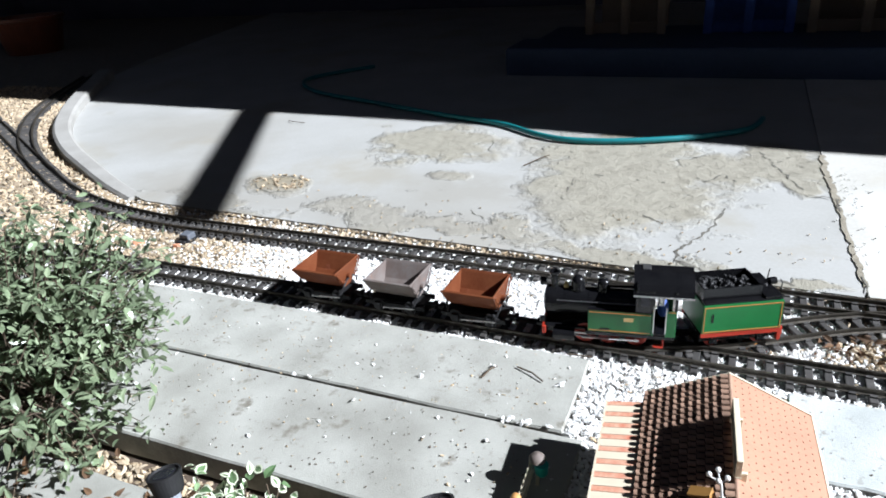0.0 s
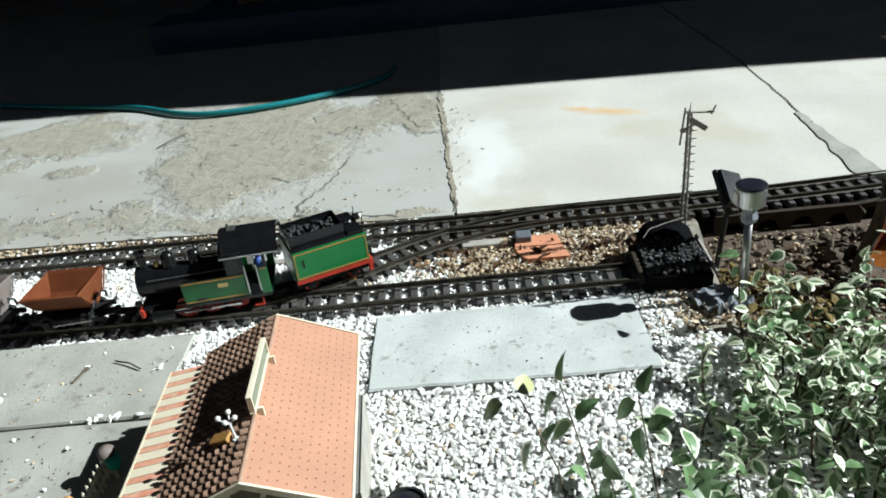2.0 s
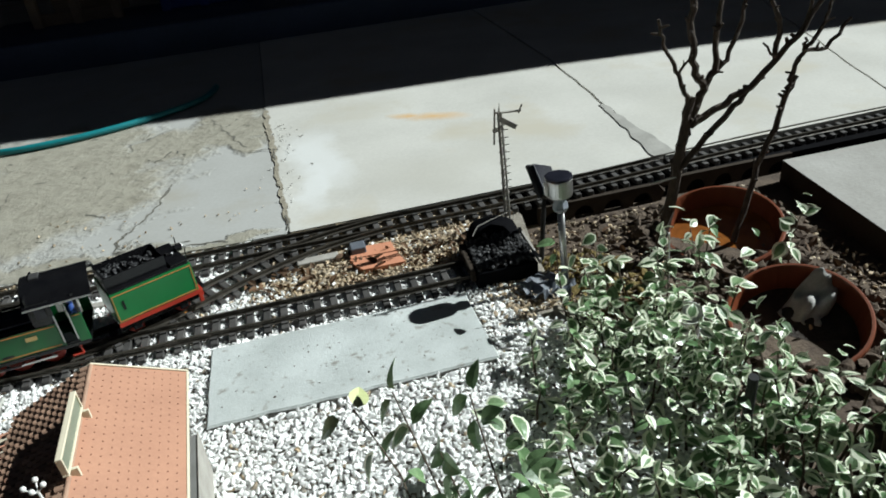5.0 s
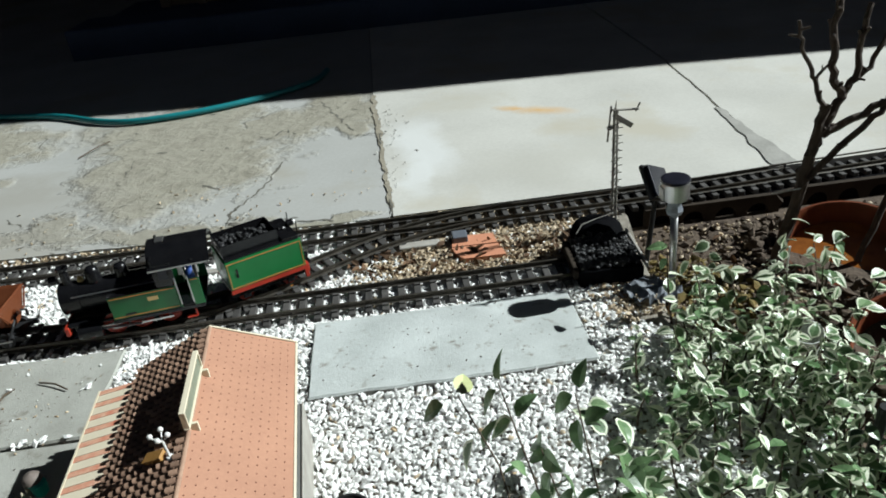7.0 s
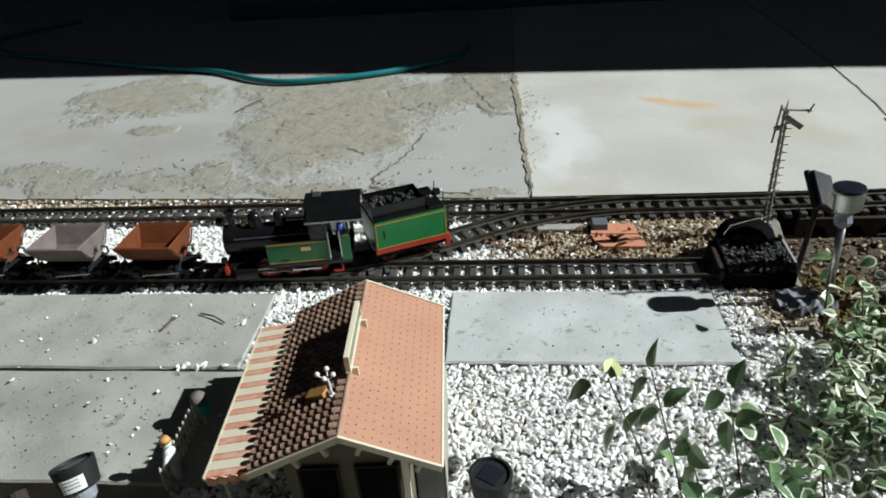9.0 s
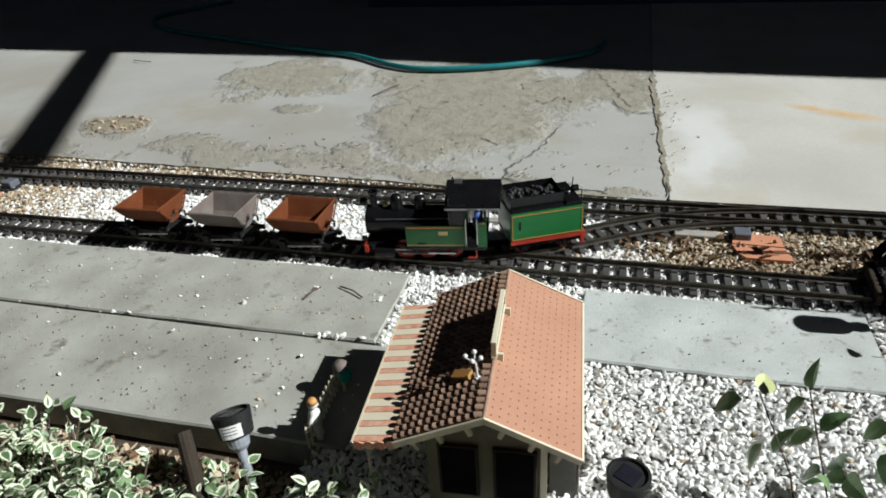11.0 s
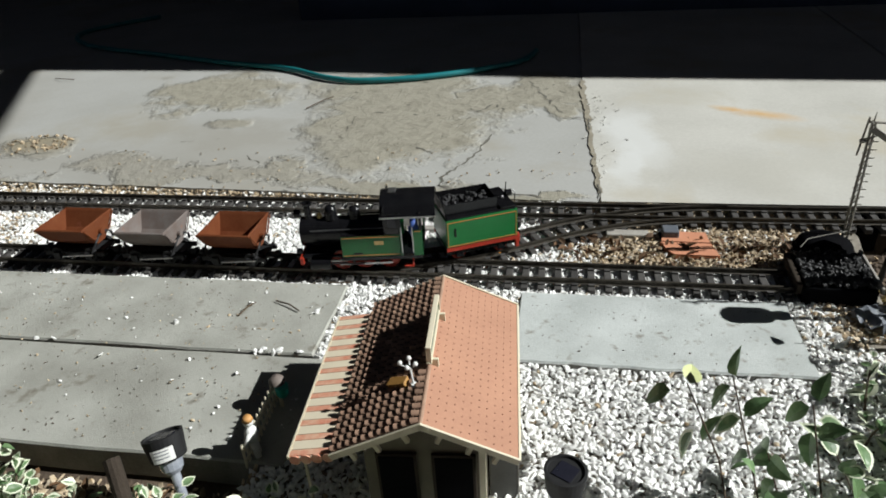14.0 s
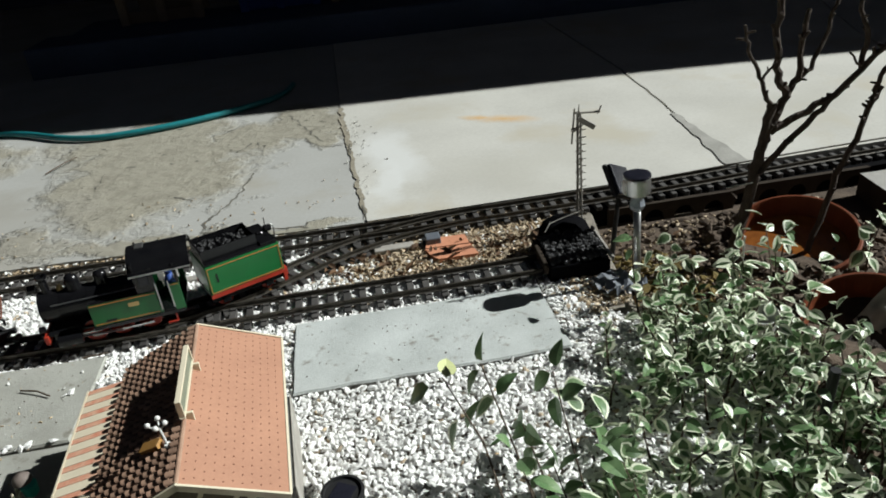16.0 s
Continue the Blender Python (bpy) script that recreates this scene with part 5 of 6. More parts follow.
# ---------------------------------------------------------------- plants
def leaf_shape(name, mats, width, n=5, margin=0.0, fold=0.22, droop=0.25):
    """A pointed leaf one unit long, folded along its rib, with a pale margin where asked."""
    bm = bmesh.new()

    def pt(u, s, k=1.0):
        w = width * math.sin(math.pi * min(1, u ** 0.8)) ** 0.85 * s * k
        uu = 0.5 + (u - 0.5) * (1 - (1 - k) * 0.55)
        return bm.verts.new((uu, w, abs(w) * fold - droop * uu * uu))
    us = [i / n for i in range(1, n)]
    rib = [bm.verts.new((0.02 if not margin else 0.10, 0, 0))] + [bm.verts.new((0.5 + (u - 0.5) * 0.9, 0, -droop * u * u)) for u in us] + [bm.verts.new((1.0 if not margin else 0.90, 0, -droop))]
    tips = (bm.verts.new((0, 0, 0)), bm.verts.new((1.02, 0, -droop * 1.03))) if margin else None
    for s in (1, -1):
        k = 1 - margin
        ed = [pt(u, s, k) for u in us]
        chain = [rib[0]] + ed + [rib[-1]]
        for i in range(n):
            a, b, c, d = rib[i], rib[i + 1], chain[i + 1], chain[i]
            vs = [v for j, v in enumerate((a, b, c, d)) if v not in (a, b, c, d)[:j]]
            if len(vs) > 2:
                bm.faces.new(vs if s > 0 else vs[::-1])
        if margin:
            out = [tips[0]] + [pt(u, s, 1.0) for u in us] + [tips[1]]
            for i in range(n):
                vs = (chain[i], chain[i + 1], out[i + 1], out[i])
                f = bm.faces.new(vs if s > 0 else vs[::-1])
                f.material_index = 1
    me = bpy.data.meshes.new(name)
    bm.to_mesh(me)
    bm.free()
    for mt in mats:
        me.materials.append(mt)
    return me


def joined(name, shapes, places, mats):
    """One mesh from many placed copies of small shapes."""
    V, F, M, o = [], [], [], 0
    for k, m in places:
        me = shapes[k]
        co = np.empty(len(me.vertices) * 3)
        me.vertices.foreach_get("co", co)
        A = np.array(m)
        V.append(co.reshape(-1, 3) @ A[:3, :3].T + A[:3, 3])
        for p in me.polygons:
            F.append([v + o for v in p.vertices])
            M.append(p.material_index)
        o += len(me.vertices)
    me = bpy.data.meshes.new(name)
    me.from_pydata(np.concatenate(V).tolist(), [], F)
    me.polygons.foreach_set("material_index", M)
    for mt in mats:
        me.materials.append(mt)
    me.update()
    return me


VAR = [leaf_shape("leaf", [leaf_green, leaf_cream], w, 5, mg, f, d) for w, mg, f, d in ((0.32, 0.50, 0.25, 0.2), (0.36, 0.40, 0.15, 0.35), (0.30, 0.68, 0.3, 0.1), (0.35, 0.28, 0.2, 0.25))]
VAR += [leaf_shape("leaf", [leaf_green, leaf_cream], 0.33, 5, 0.0, 0.25, 0.3), leaf_shape("leaf", [leaf_green, leaf_cream], 0.31, 5, 0.72, 0.2, 0.15)]
VAR_I = [leaf_shape("leaf", [leaf_green_i, leaf_cream], w, 4, mg, f, d) for w, mg, f, d in ((0.32, 0.50, 0.25, 0.2), (0.36, 0.40, 0.15, 0.35), (0.30, 0.68, 0.3, 0.1), (0.35, 0.28, 0.2, 0.25))]
VAR_I += [leaf_shape("leaf", [leaf_green_i, leaf_cream], 0.33, 4, 0.0, 0.25, 0.3), leaf_shape("leaf", [leaf_green_i, leaf_cream], 0.31, 4, 0.72, 0.2, 0.15)]
LAU = [leaf_shape("leaf", [leaf_laurel_p], w, 5, 0, f, d) for w, f, d in ((0.19, 0.3, 0.2), (0.22, 0.2, 0.35), (0.17, 0.35, 0.05))]
LAU_I = [leaf_shape("leaf", [leaf_laurel], w, 5, 0, f, d) for w, f, d in ((0.19, 0.3, 0.2), (0.22, 0.2, 0.35), (0.17, 0.35, 0.05))]


def leaf_pose(p, size, up=0.6):
    """A leaf at p, turned any way round, its face more or less upwards."""
    q = Euler((rnd.gauss(0, 0.46) / up * 0.6, rnd.gauss(-0.05, 0.60), rnd.uniform(0, 6.283)))
    return Matrix.Translation(p) @ q.to_matrix().to_4x4() @ Matrix.Diagonal((size, size, size, 1))


def shrub(name, label, category, base, sprigs, shapes, shapes_i, mats_i, size, singles, stem_r=0.0022):
    """Stems along each sprig, with leaves in pairs; the first leaves are parts of their own, the rest one mass."""
    t = thing(name, label, category, Matrix.Translation(base))
    inv = Vector(base)
    places = []
    bm = bmesh.new()
    for root, tip, count in sprigs:
        root, tip = Vector(root) - inv, Vector(tip) - inv
        mid = (root + tip) / 2 + Vector((rnd.uniform(-1, 1), rnd.uniform(-1, 1), rnd.uniform(0, 1))) * 0.18 * (tip - root).length
        pts = [(1 - u) ** 2 * root + 2 * u * (1 - u) * mid + u * u * tip for u in [i / 6 for i in range(7)]]
        bent(pts[:6], stem_r, 5, bm, r_end=stem_r * 0.4)
        for i in range(count):
            u = 0.35 + 0.65 * (i + rnd.random()) / count
            k = min(int(u * 6), 5)
            p = pts[k].lerp(pts[k + 1], u * 6 - k)
            s = size * rnd.uniform(0.55, 1.25) * (1.15 - 0.4 * u)
            places.append((rnd.randrange(len(shapes)), leaf_pose(p, s)))
    tagged(part("stem_growth", bm, twig_mat, t), kind="stuff")
    rnd.shuffle(places)
    for k, m in places[:singles]:
        o = new("leaf", shapes[k])
        o.parent = t
        o.matrix_basis = m
    if len(places) > singles:
        ob = new("foliage", joined("foliage", shapes_i, places[singles:], mats_i))
        ob.parent = t
        tagged(ob, kind="stuff")
    return t


def inside(x, y, poly):
    c = False
    for (x0, y0), (x1, y1) in zip(poly, poly[1:] + poly[:1]):
        if (y0 > y) != (y1 > y) and x < (x1 - x0) * (y - y0) / (y1 - y0) + x0:
            c = not c
    return c


def scatter(poly, n):
    xs, ys = [p[0] for p in poly], [p[1] for p in poly]
    out = []
    while len(out) < n:
        x, y = rnd.uniform(min(xs), max(xs)), rnd.uniform(min(ys), max(ys))
        if inside(x, y, poly):
            out.append((x, y))
    return out


rnd.seed(11)
# variegated shrub in the flower bed
BED = [(0.44, -0.42), (0.52, -0.31), (0.58, -0.20), (0.66, -0.13), (0.74, -0.17), (0.775, -0.25), (0.775, -0.38), (0.87, -0.46), (1.00, -0.52), (0.86, -0.72), (0.50, -0.70), (0.42, -0.56)]
sprigs = []
for x, y in scatter(BED, 440):
    if x < 0.64 and rnd.random() < 0.68:
        continue
    deep = min(1.0, max(0.0, (x - 0.44) * 2.2)) * min(1.0, max(0.25, (-0.10 - y) * 4.0))
    h = 0.03 + 0.10 * deep * rnd.uniform(0.5, 1.2)
    sprigs.append(((x, y, -0.05), (x + rnd.uniform(-0.045, 0.045), y + rnd.uniform(-0.045, 0.045), h), rnd.randint(9, 14)))
shrub("variegated_shrub", "dense low shrub with cream-edged green leaves in the bed", "shrub", (0.68, -0.45, -0.055), sprigs, VAR, VAR_I, [leaf_green_i, leaf_cream], 0.0225, 280)
# single sprigs that stand up before the gravel
sprigs = [((0.50, -0.55, -0.05), (0.470, -0.335, 0.07), 9), ((0.52, -0.56, -0.05), (0.490, -0.38, 0.08), 10),
          ((0.43, -0.57, -0.05), (0.385, -0.43, 0.10), 10), ((0.45, -0.58, -0.05), (0.415, -0.46, 0.11), 10), ((0.44, -0.60, -0.05), (0.395, -0.49, 0.12), 10), ((0.49, -0.60, -0.05), (0.455, -0.47, 0.11), 11), ((0.51, -0.60, -0.05), (0.485, -0.46, 0.10), 11), ((0.50, -0.58, -0.05), (0.47, -0.40, 0.09), 10)]
shrub("leafy_sprigs", "upright sprigs with broad cream-edged leaves over white gravel", "shrub", (0.44, -0.56, -0.055), sprigs, [VAR[4], VAR[3], VAR[4], VAR[1]], VAR_I, [leaf_green_i, leaf_cream], 0.033, 130, 0.0013)
sprigs = [((0.86, -0.16, -0.05), (0.83, -0.16, 0.10), 6), ((0.82, -0.20, -0.05), (0.80, -0.12, 0.07), 7), ((0.84, -0.22, -0.05), (0.90, -0.19, 0.09), 8), ((0.98, -0.14, -0.05), (1.00, -0.16, 0.09), 8), ((0.99, -0.16, -0.05), (1.06, -0.10, 0.08), 8), ((0.76, -0.16, -0.05), (0.74, -0.10, 0.05), 8), ((0.78, -0.18, -0.05), (0.81, -0.09, 0.03), 8), ((0.72, -0.14, -0.05), (0.71, -0.09, 0.02), 7), ((0.66, -0.13, -0.05), (0.645, -0.115, 0.110), 6), ((0.68, -0.15, -0.05), (0.655, -0.150, 0.100), 7), ((0.70, -0.12, -0.05), (0.73, -0.06, 0.06), 6), ((0.84, -0.16, -0.05), (0.86, -0.08, 0.08), 10), ((0.86, -0.14, -0.05), (0.90, -0.09, 0.07), 10), ((0.80, -0.16, -0.05), (0.79, -0.13, 0.10), 10), ((0.76, -0.20, -0.05), (0.77, -0.17, 0.09), 11), ((0.80, -0.24, -0.05), (0.83, -0.20, 0.08), 11), ((0.74, -0.14, -0.05), (0.70, -0.11, 0.05), 9)]
shrub("leafy_sprigs", "thin cream-leaved sprigs growing between the flower pots", "shrub", (0.84, -0.18, -0.055), sprigs, VAR, VAR_I, [leaf_green_i, leaf_cream], 0.027, 80, 0.0018)
o = finish(bmesh.new(), "leaf", leaf_cream)
o.data = leaf_shape("leaf", [paint("yellow_leaf", (0.60, 0.64, 0.32), (0.52, 0.56, 0.26), 0.5, bump=0.05)], 0.36, 5, 0, 0.2, 0.2)
o.parent = bpy.data.objects["leafy_sprigs"]
o.matrix_basis = Matrix.Translation((0.346 - 0.44, -0.356 + 0.56, 0.112 + 0.055)) @ Euler((0.35, -0.25, 1.3)).to_matrix().to_4x4() @ Matrix.Scale(0.028, 4)
o["label"] = "pale yellow leaf"
# broad dark leaves that stand free before the white gravel
lone = thing("leafy_sprigs", "thin stems with a few broad dark leaves over white gravel", "shrub", Matrix.Translation((0.40, -0.50, -0.055)))
for stem, leaves in (([(0.395, -0.48, -0.05), (0.372, -0.40, 0.06), (0.342, -0.362, 0.118)], [(0.328, -0.366, 0.112, 2.9), (0.352, -0.372, 0.070, 3.6), (0.360, -0.378, 0.060, 0.4)]),
                     ([(0.425, -0.49, -0.05), (0.402, -0.41, 0.05), (0.380, -0.368, 0.132)], [(0.378, -0.370, 0.126, 3.3), (0.382, -0.368, 0.134, 1.1), (0.390, -0.380, 0.096, 3.0), (0.392, -0.380, 0.098, 0.2), (0.400, -0.390, 0.058, 2.6), (0.404, -0.390, 0.055, 5.6)]),
                     ([(0.470, -0.48, -0.05), (0.458, -0.41, 0.05), (0.452, -0.370, 0.108)], [(0.450, -0.370, 0.106, 3.0), (0.456, -0.370, 0.112, 0.8), (0.452, -0.380, 0.085, 3.9), (0.458, -0.380, 0.080, 5.9), (0.456, -0.388, 0.066, 2.5)]),
                     ([(0.445, -0.51, -0.05), (0.424, -0.44, 0.03), (0.412, -0.40, 0.074)], [(0.412, -0.40, 0.076, 2.0), (0.414, -0.402, 0.070, 5.0), (0.418, -0.412, 0.055, 3.4)])):
    base = Vector((0.40, -0.50, -0.055))
    part("stem", bent([Vector(p) - base for p in stem], 0.0013, 6, r_end=0.0007), twig_mat, lone)
    for x, y, z, rz in leaves:
        o = new("leaf", VAR[4] if rnd.random() < 0.7 else VAR[3])
        o.parent = lone
        o.matrix_basis = Matrix.Translation(Vector((x, y, z)) - base) @ Matrix.Rotation(rnd.uniform(-1.15, -0.75), 4, "Y") @ Euler((rnd.uniform(-0.2, 0.2), rnd.uniform(-0.3, 0.1), rz)).to_matrix().to_4x4() @ Matrix.Scale(rnd.uniform(0.027, 0.034), 4)
# the same kind along the front of the slabs
FRONT = [(-0.46, -0.445), (-0.36, -0.455), (-0.29, -0.475), (-0.17, -0.47), (-0.10, -0.45), (0.0, -0.468), (0.12, -0.470), (0.13, -0.58), (-0.42, -0.58)]
sprigs = []
for x, y in scatter(FRONT, 210):
    h = 0.002 + 0.036 * rnd.random() + (0.016 if x < -0.28 else 0)
    sprigs.append(((x, y - 0.02, -0.055), (x + rnd.uniform(-0.03, 0.03), y + rnd.uniform(-0.02, 0.03), h), rnd.randint(8, 12)))
shrub("variegated_groundcover", "low creeping plant with white-edged leaves by the slabs", "plant", (-0.2, -0.52, -0.055), sprigs, VAR, VAR_I, [leaf_green_i, leaf_cream], 0.0195, 200)
# laurel
sprigs = []
for i in range(430):
    a, b = rnd.uniform(0, 6.283), math.asin(rnd.uniform(-0.75, 1.0))
    r = rnd.uniform(0.72, 1.08)
    c = Vector((-0.83, -0.34, 0.14)) if i % 3 else Vector((-0.80, -0.43, 0.055))
    tip = c + Vector((0.20 * math.cos(a) * math.cos(b), 0.17 * math.sin(a) * math.cos(b), 0.175 * math.sin(b))) * r
    root = Vector((-0.84, -0.36, -0.03)).lerp(c, rnd.uniform(0.3, 1.0)) + Vector((rnd.uniform(-0.05, 0.05), rnd.uniform(-0.05, 0.05), 0))
    sprigs.append((root, tip, rnd.randint(9, 13)))
lau = shrub("laurel_bush", "bushy evergreen shrub with glossy pointed green leaves", "bush", (-0.84, -0.36, -0.055), sprigs, LAU, LAU_I, [leaf_laurel], 0.0255, 220, 0.0014)
part("trunk", bent([(0, 0, 0), (0.01, 0.01, 0.08), (0.005, 0.02, 0.2)], 0.009, 8, r_end=0.004), bark, lau)
bm = bmesh.new()
for i in range(26):
    ball((rnd.uniform(-0.14, 0.0), rnd.uniform(-0.17, -0.05), rnd.uniform(0.10, 0.24)), 0.006, bm, 1)
tagged(part("berries", bm, loco_red, lau, "clusters of red berries"), kind="stuff")

# bare pruned shrub
bt = thing("bare_shrub", "leafless pruned shrub with stubby dark branches", "shrub", pose(0.85, 0.005, -0.055))
O = Vector((0.85, 0.005, -0.055))


def limb(pts, r0, r1, knots=4):
    P = [Vector(p) - O for p in pts]
    fine = []
    for a, b in zip(P, P[1:]):
        for k in range(4):
            fine.append(a.lerp(b, k / 4) + Vector((rnd.uniform(-1, 1), rnd.uniform(-1, 1), rnd.uniform(-1, 1))) * 0.0022)
    fine.append(P[-1])
    bm = bent(fine, r0, 8, r_end=r1)
    for _ in range(knots):
        k = rnd.randrange(1, len(fine) - 1)
        d = Vector((rnd.uniform(-1, 1), rnd.uniform(-1, 1), rnd.uniform(-0.2, 1))).normalized()
        tube(fine[k], fine[k] + d * rnd.uniform(0.008, 0.014), r0 * 0.6, r0 * 0.35, 6, bm)
    part("branch", bm, bark, bt)


limb([(0.866, 0.005, -0.055), (0.877, 0.004, -0.020), (0.890, 0.002, 0.086), (0.895, 0.0, 0.146)], 0.0098, 0.0078, 5)
limb([(0.895, 0.0, 0.146), (0.901, 0.0, 0.185), (0.905, -0.002, 0.218)], 0.0076, 0.0066, 4)
limb([(0.903, -0.002, 0.209), (0.888, -0.006, 0.234), (0.875, -0.008, 0.263), (0.850, -0.010, 0.302), (0.838, -0.012, 0.339)], 0.0040, 0.0022, 5)
limb([(0.877, -0.008, 0.260), (0.894, -0.012, 0.282)], 0.0024, 0.0014, 1)
limb([(0.898, 0.002, 0.151), (0.913, 0.004, 0.190), (0.929, 0.006, 0.224), (0.911, 0.006, 0.258), (0.902, 0.008, 0.304), (0.899, 0.008, 0.379)], 0.0070, 0.0046, 6)
limb([(0.929, 0.006, 0.224), (0.946, 0.010, 0.249), (0.945, 0.012, 0.306), (0.950, 0.014, 0.344)], 0.0052, 0.0036, 6)
limb([(0.942, 0.010, 0.242), (0.966, 0.014, 0.258), (0.990, 0.020, 0.312), (0.998, 0.022, 0.354)], 0.0040, 0.0026, 4)
limb([(0.893, 0.0, 0.107), (0.921, -0.006, 0.139), (0.971, -0.010, 0.195), (0.994, -0.010, 0.220)], 0.0050, 0.0042, 6)
limb([(0.908, 0.002, 0.174), (0.946, -0.004, 0.195), (0.994, -0.010, 0.220), (1.031, -0.012, 0.256), (1.065, -0.014, 0.294), (1.090, -0.016, 0.334)], 0.0060, 0.0034, 9)
limb([(1.029, -0.012, 0.254), (1.030, -0.010, 0.304), (1.013, -0.008, 0.339), (1.016, -0.008, 0.379)], 0.0042, 0.0028, 5)
limb([(1.026, -0.012, 0.262), (1.006, -0.010, 0.282)], 0.0022, 0.0014, 1)
limb([(1.065, -0.014, 0.294), (1.076, -0.012, 0.339), (1.074, -0.012, 0.379)], 0.0028, 0.0018, 2)
limb([(1.008, 0.0, -0.050), (1.030, 0.0, 0.063), (1.054, 0.0, 0.142), (1.069, 0.0, 0.202)], 0.0052, 0.0044, 6)
limb([(1.066, 0.0, 0.190), (1.080, 0.0, 0.221)], 0.0042, 0.0036, 3)
limb([(1.069, 0.0, 0.202), (1.071, 0.0, 0.232), (1.087, 0.0, 0.258), (1.126, 0.004, 0.252), (1.163, 0.006, 0.292)], 0.0040, 0.0026, 5)
limb([(1.087, 0.0, 0.258), (1.112, 0.0, 0.292), (1.123, 0.0, 0.329)], 0.0034, 0.0022, 3)
limb([(1.087, 0.0, 0.256), (1.084, 0.0, 0.276)], 0.0026, 0.0020, 1)
part("plant_tie", tube((-0.006, -0.012, 0.150), (0.036, -0.012, 0.152), 0.0012, seg=6), white_paint, bt, "white plant tie")


# ---------------------------------------------------------------- flower pots
def flower_pot(at, tilt, label, fill):
    p = thing("flower_pot", label, "flower pot", at @ Matrix.Rotation(radians(tilt[0]), 4, "X") @ Matrix.Rotation(radians(tilt[1]), 4, "Y"), group="flower pots")
    part("pot", lathe([(0.0, 0.0), (0.072, 0.0), (0.076, 0.004), (0.093, 0.108), (0.100, 0.109), (0.103, 0.114), (0.103, 0.130), (0.101, 0.132), (0.0975, 0.132), (0.096, 0.128), (0.091, 0.098), (0.086, 0.062)], 44), pot_mat, p, smooth=False)
    if fill == "soil":
        bm = lathe([(0.0, 0.092), (0.03, 0.093), (0.06, 0.086), (0.0885, 0.083)], 40)
        part("potting_soil", bm, pot_soil, p, smooth=True)
    else:
        part("potting_soil", lathe([(0.0, 0.084), (0.04, 0.085), (0.088, 0.082)], 40), pot_soil, p, smooth=True)
        part("water", lathe([(0.0, 0.0925), (0.0890, 0.0925)], 40), water_amber, p, "amber standing water")
    return p


flower_pot(pose(1.016, 0.036, -0.134) @ Matrix.Scale(0.94, 4), (12, -12), "terracotta-coloured plastic pot holding amber water", "water")
flower_pot(pose(0.965, -0.212, -0.126) @ Matrix.Scale(0.87, 4), (14, -14), "terracotta-coloured plastic pot with dark soil", "soil")
flower_pot(pose(1.00, -0.50, -0.130), (0, 0), "terracotta-coloured plastic pot among the leaves", "soil")
bm = bmesh.new()
bmesh.ops.create_grid(bm, x_segments=12, y_segments=10, size=0.5)
for v in bm.verts:
    x, y = v.co.x, v.co.y
    v.co = Vector((x * 0.050 * (1 - 0.35 * y), y * 0.068, 0.030 * noise.noise((x * 3, y * 3, 1.7)) + 0.024 * (0.5 - abs(x)) + 0.03 * y))
rag = finish(bm, "fleece_rag", bag_grey, smooth=True)
rag.matrix_basis = pose(0.982, -0.212, -0.030, 20, 20, -50)
sol = rag.modifiers.new("thick", "SOLIDIFY")
sol.thickness = 0.002
tagged(rag, "crumpled grey fleece rag on the soil of a pot", "rag")
cp = thing("beaker", "small pale plastic beaker between the pots", "beaker", pose(0.790, -0.215, -0.03, 12, -10, 0))
part("cup", lathe([(0.0, 0.0), (0.014, 0.0), (0.019, 0.05), (0.018, 0.05), (0.0135, 0.003), (0.0, 0.003)], 24), white_paint, cp)
bm = bmesh.new()
bmesh.ops.create_grid(bm, x_segments=10, y_segments=10, size=0.5)
for v in bm.verts:
    x, y = v.co.x, v.co.y
    v.co = Vector((x * 0.075, y * 0.055, 0.020 * noise.noise((x * 4, y * 4, 5.0)) + 0.012))
sheet = finish(bm, "plastic_scrap", grey_plastic)
sheet.matrix_basis = pose(0.652, -0.055, -0.022, 6, 8, 30)
sheet.modifiers.new("thick", "SOLIDIFY").thickness = 0.001
tagged(sheet, "crumpled bluish plastic scrap beside the lamp", "scrap")
tagged(finish(bent([(0.709, -0.438, -0.06), (0.704, -0.444, 0.04), (0.699, -0.450, 0.118)], 0.0048, 10), "stake", black_plastic), "black round plant stake in the shrub", "stake")
tagged(finish(bent([(0.845, -0.075, -0.055), (0.83, -0.09, 0.055)], 0.0016, 6), "plant_label", white_paint), "thin white plant marker rod", "plant marker")


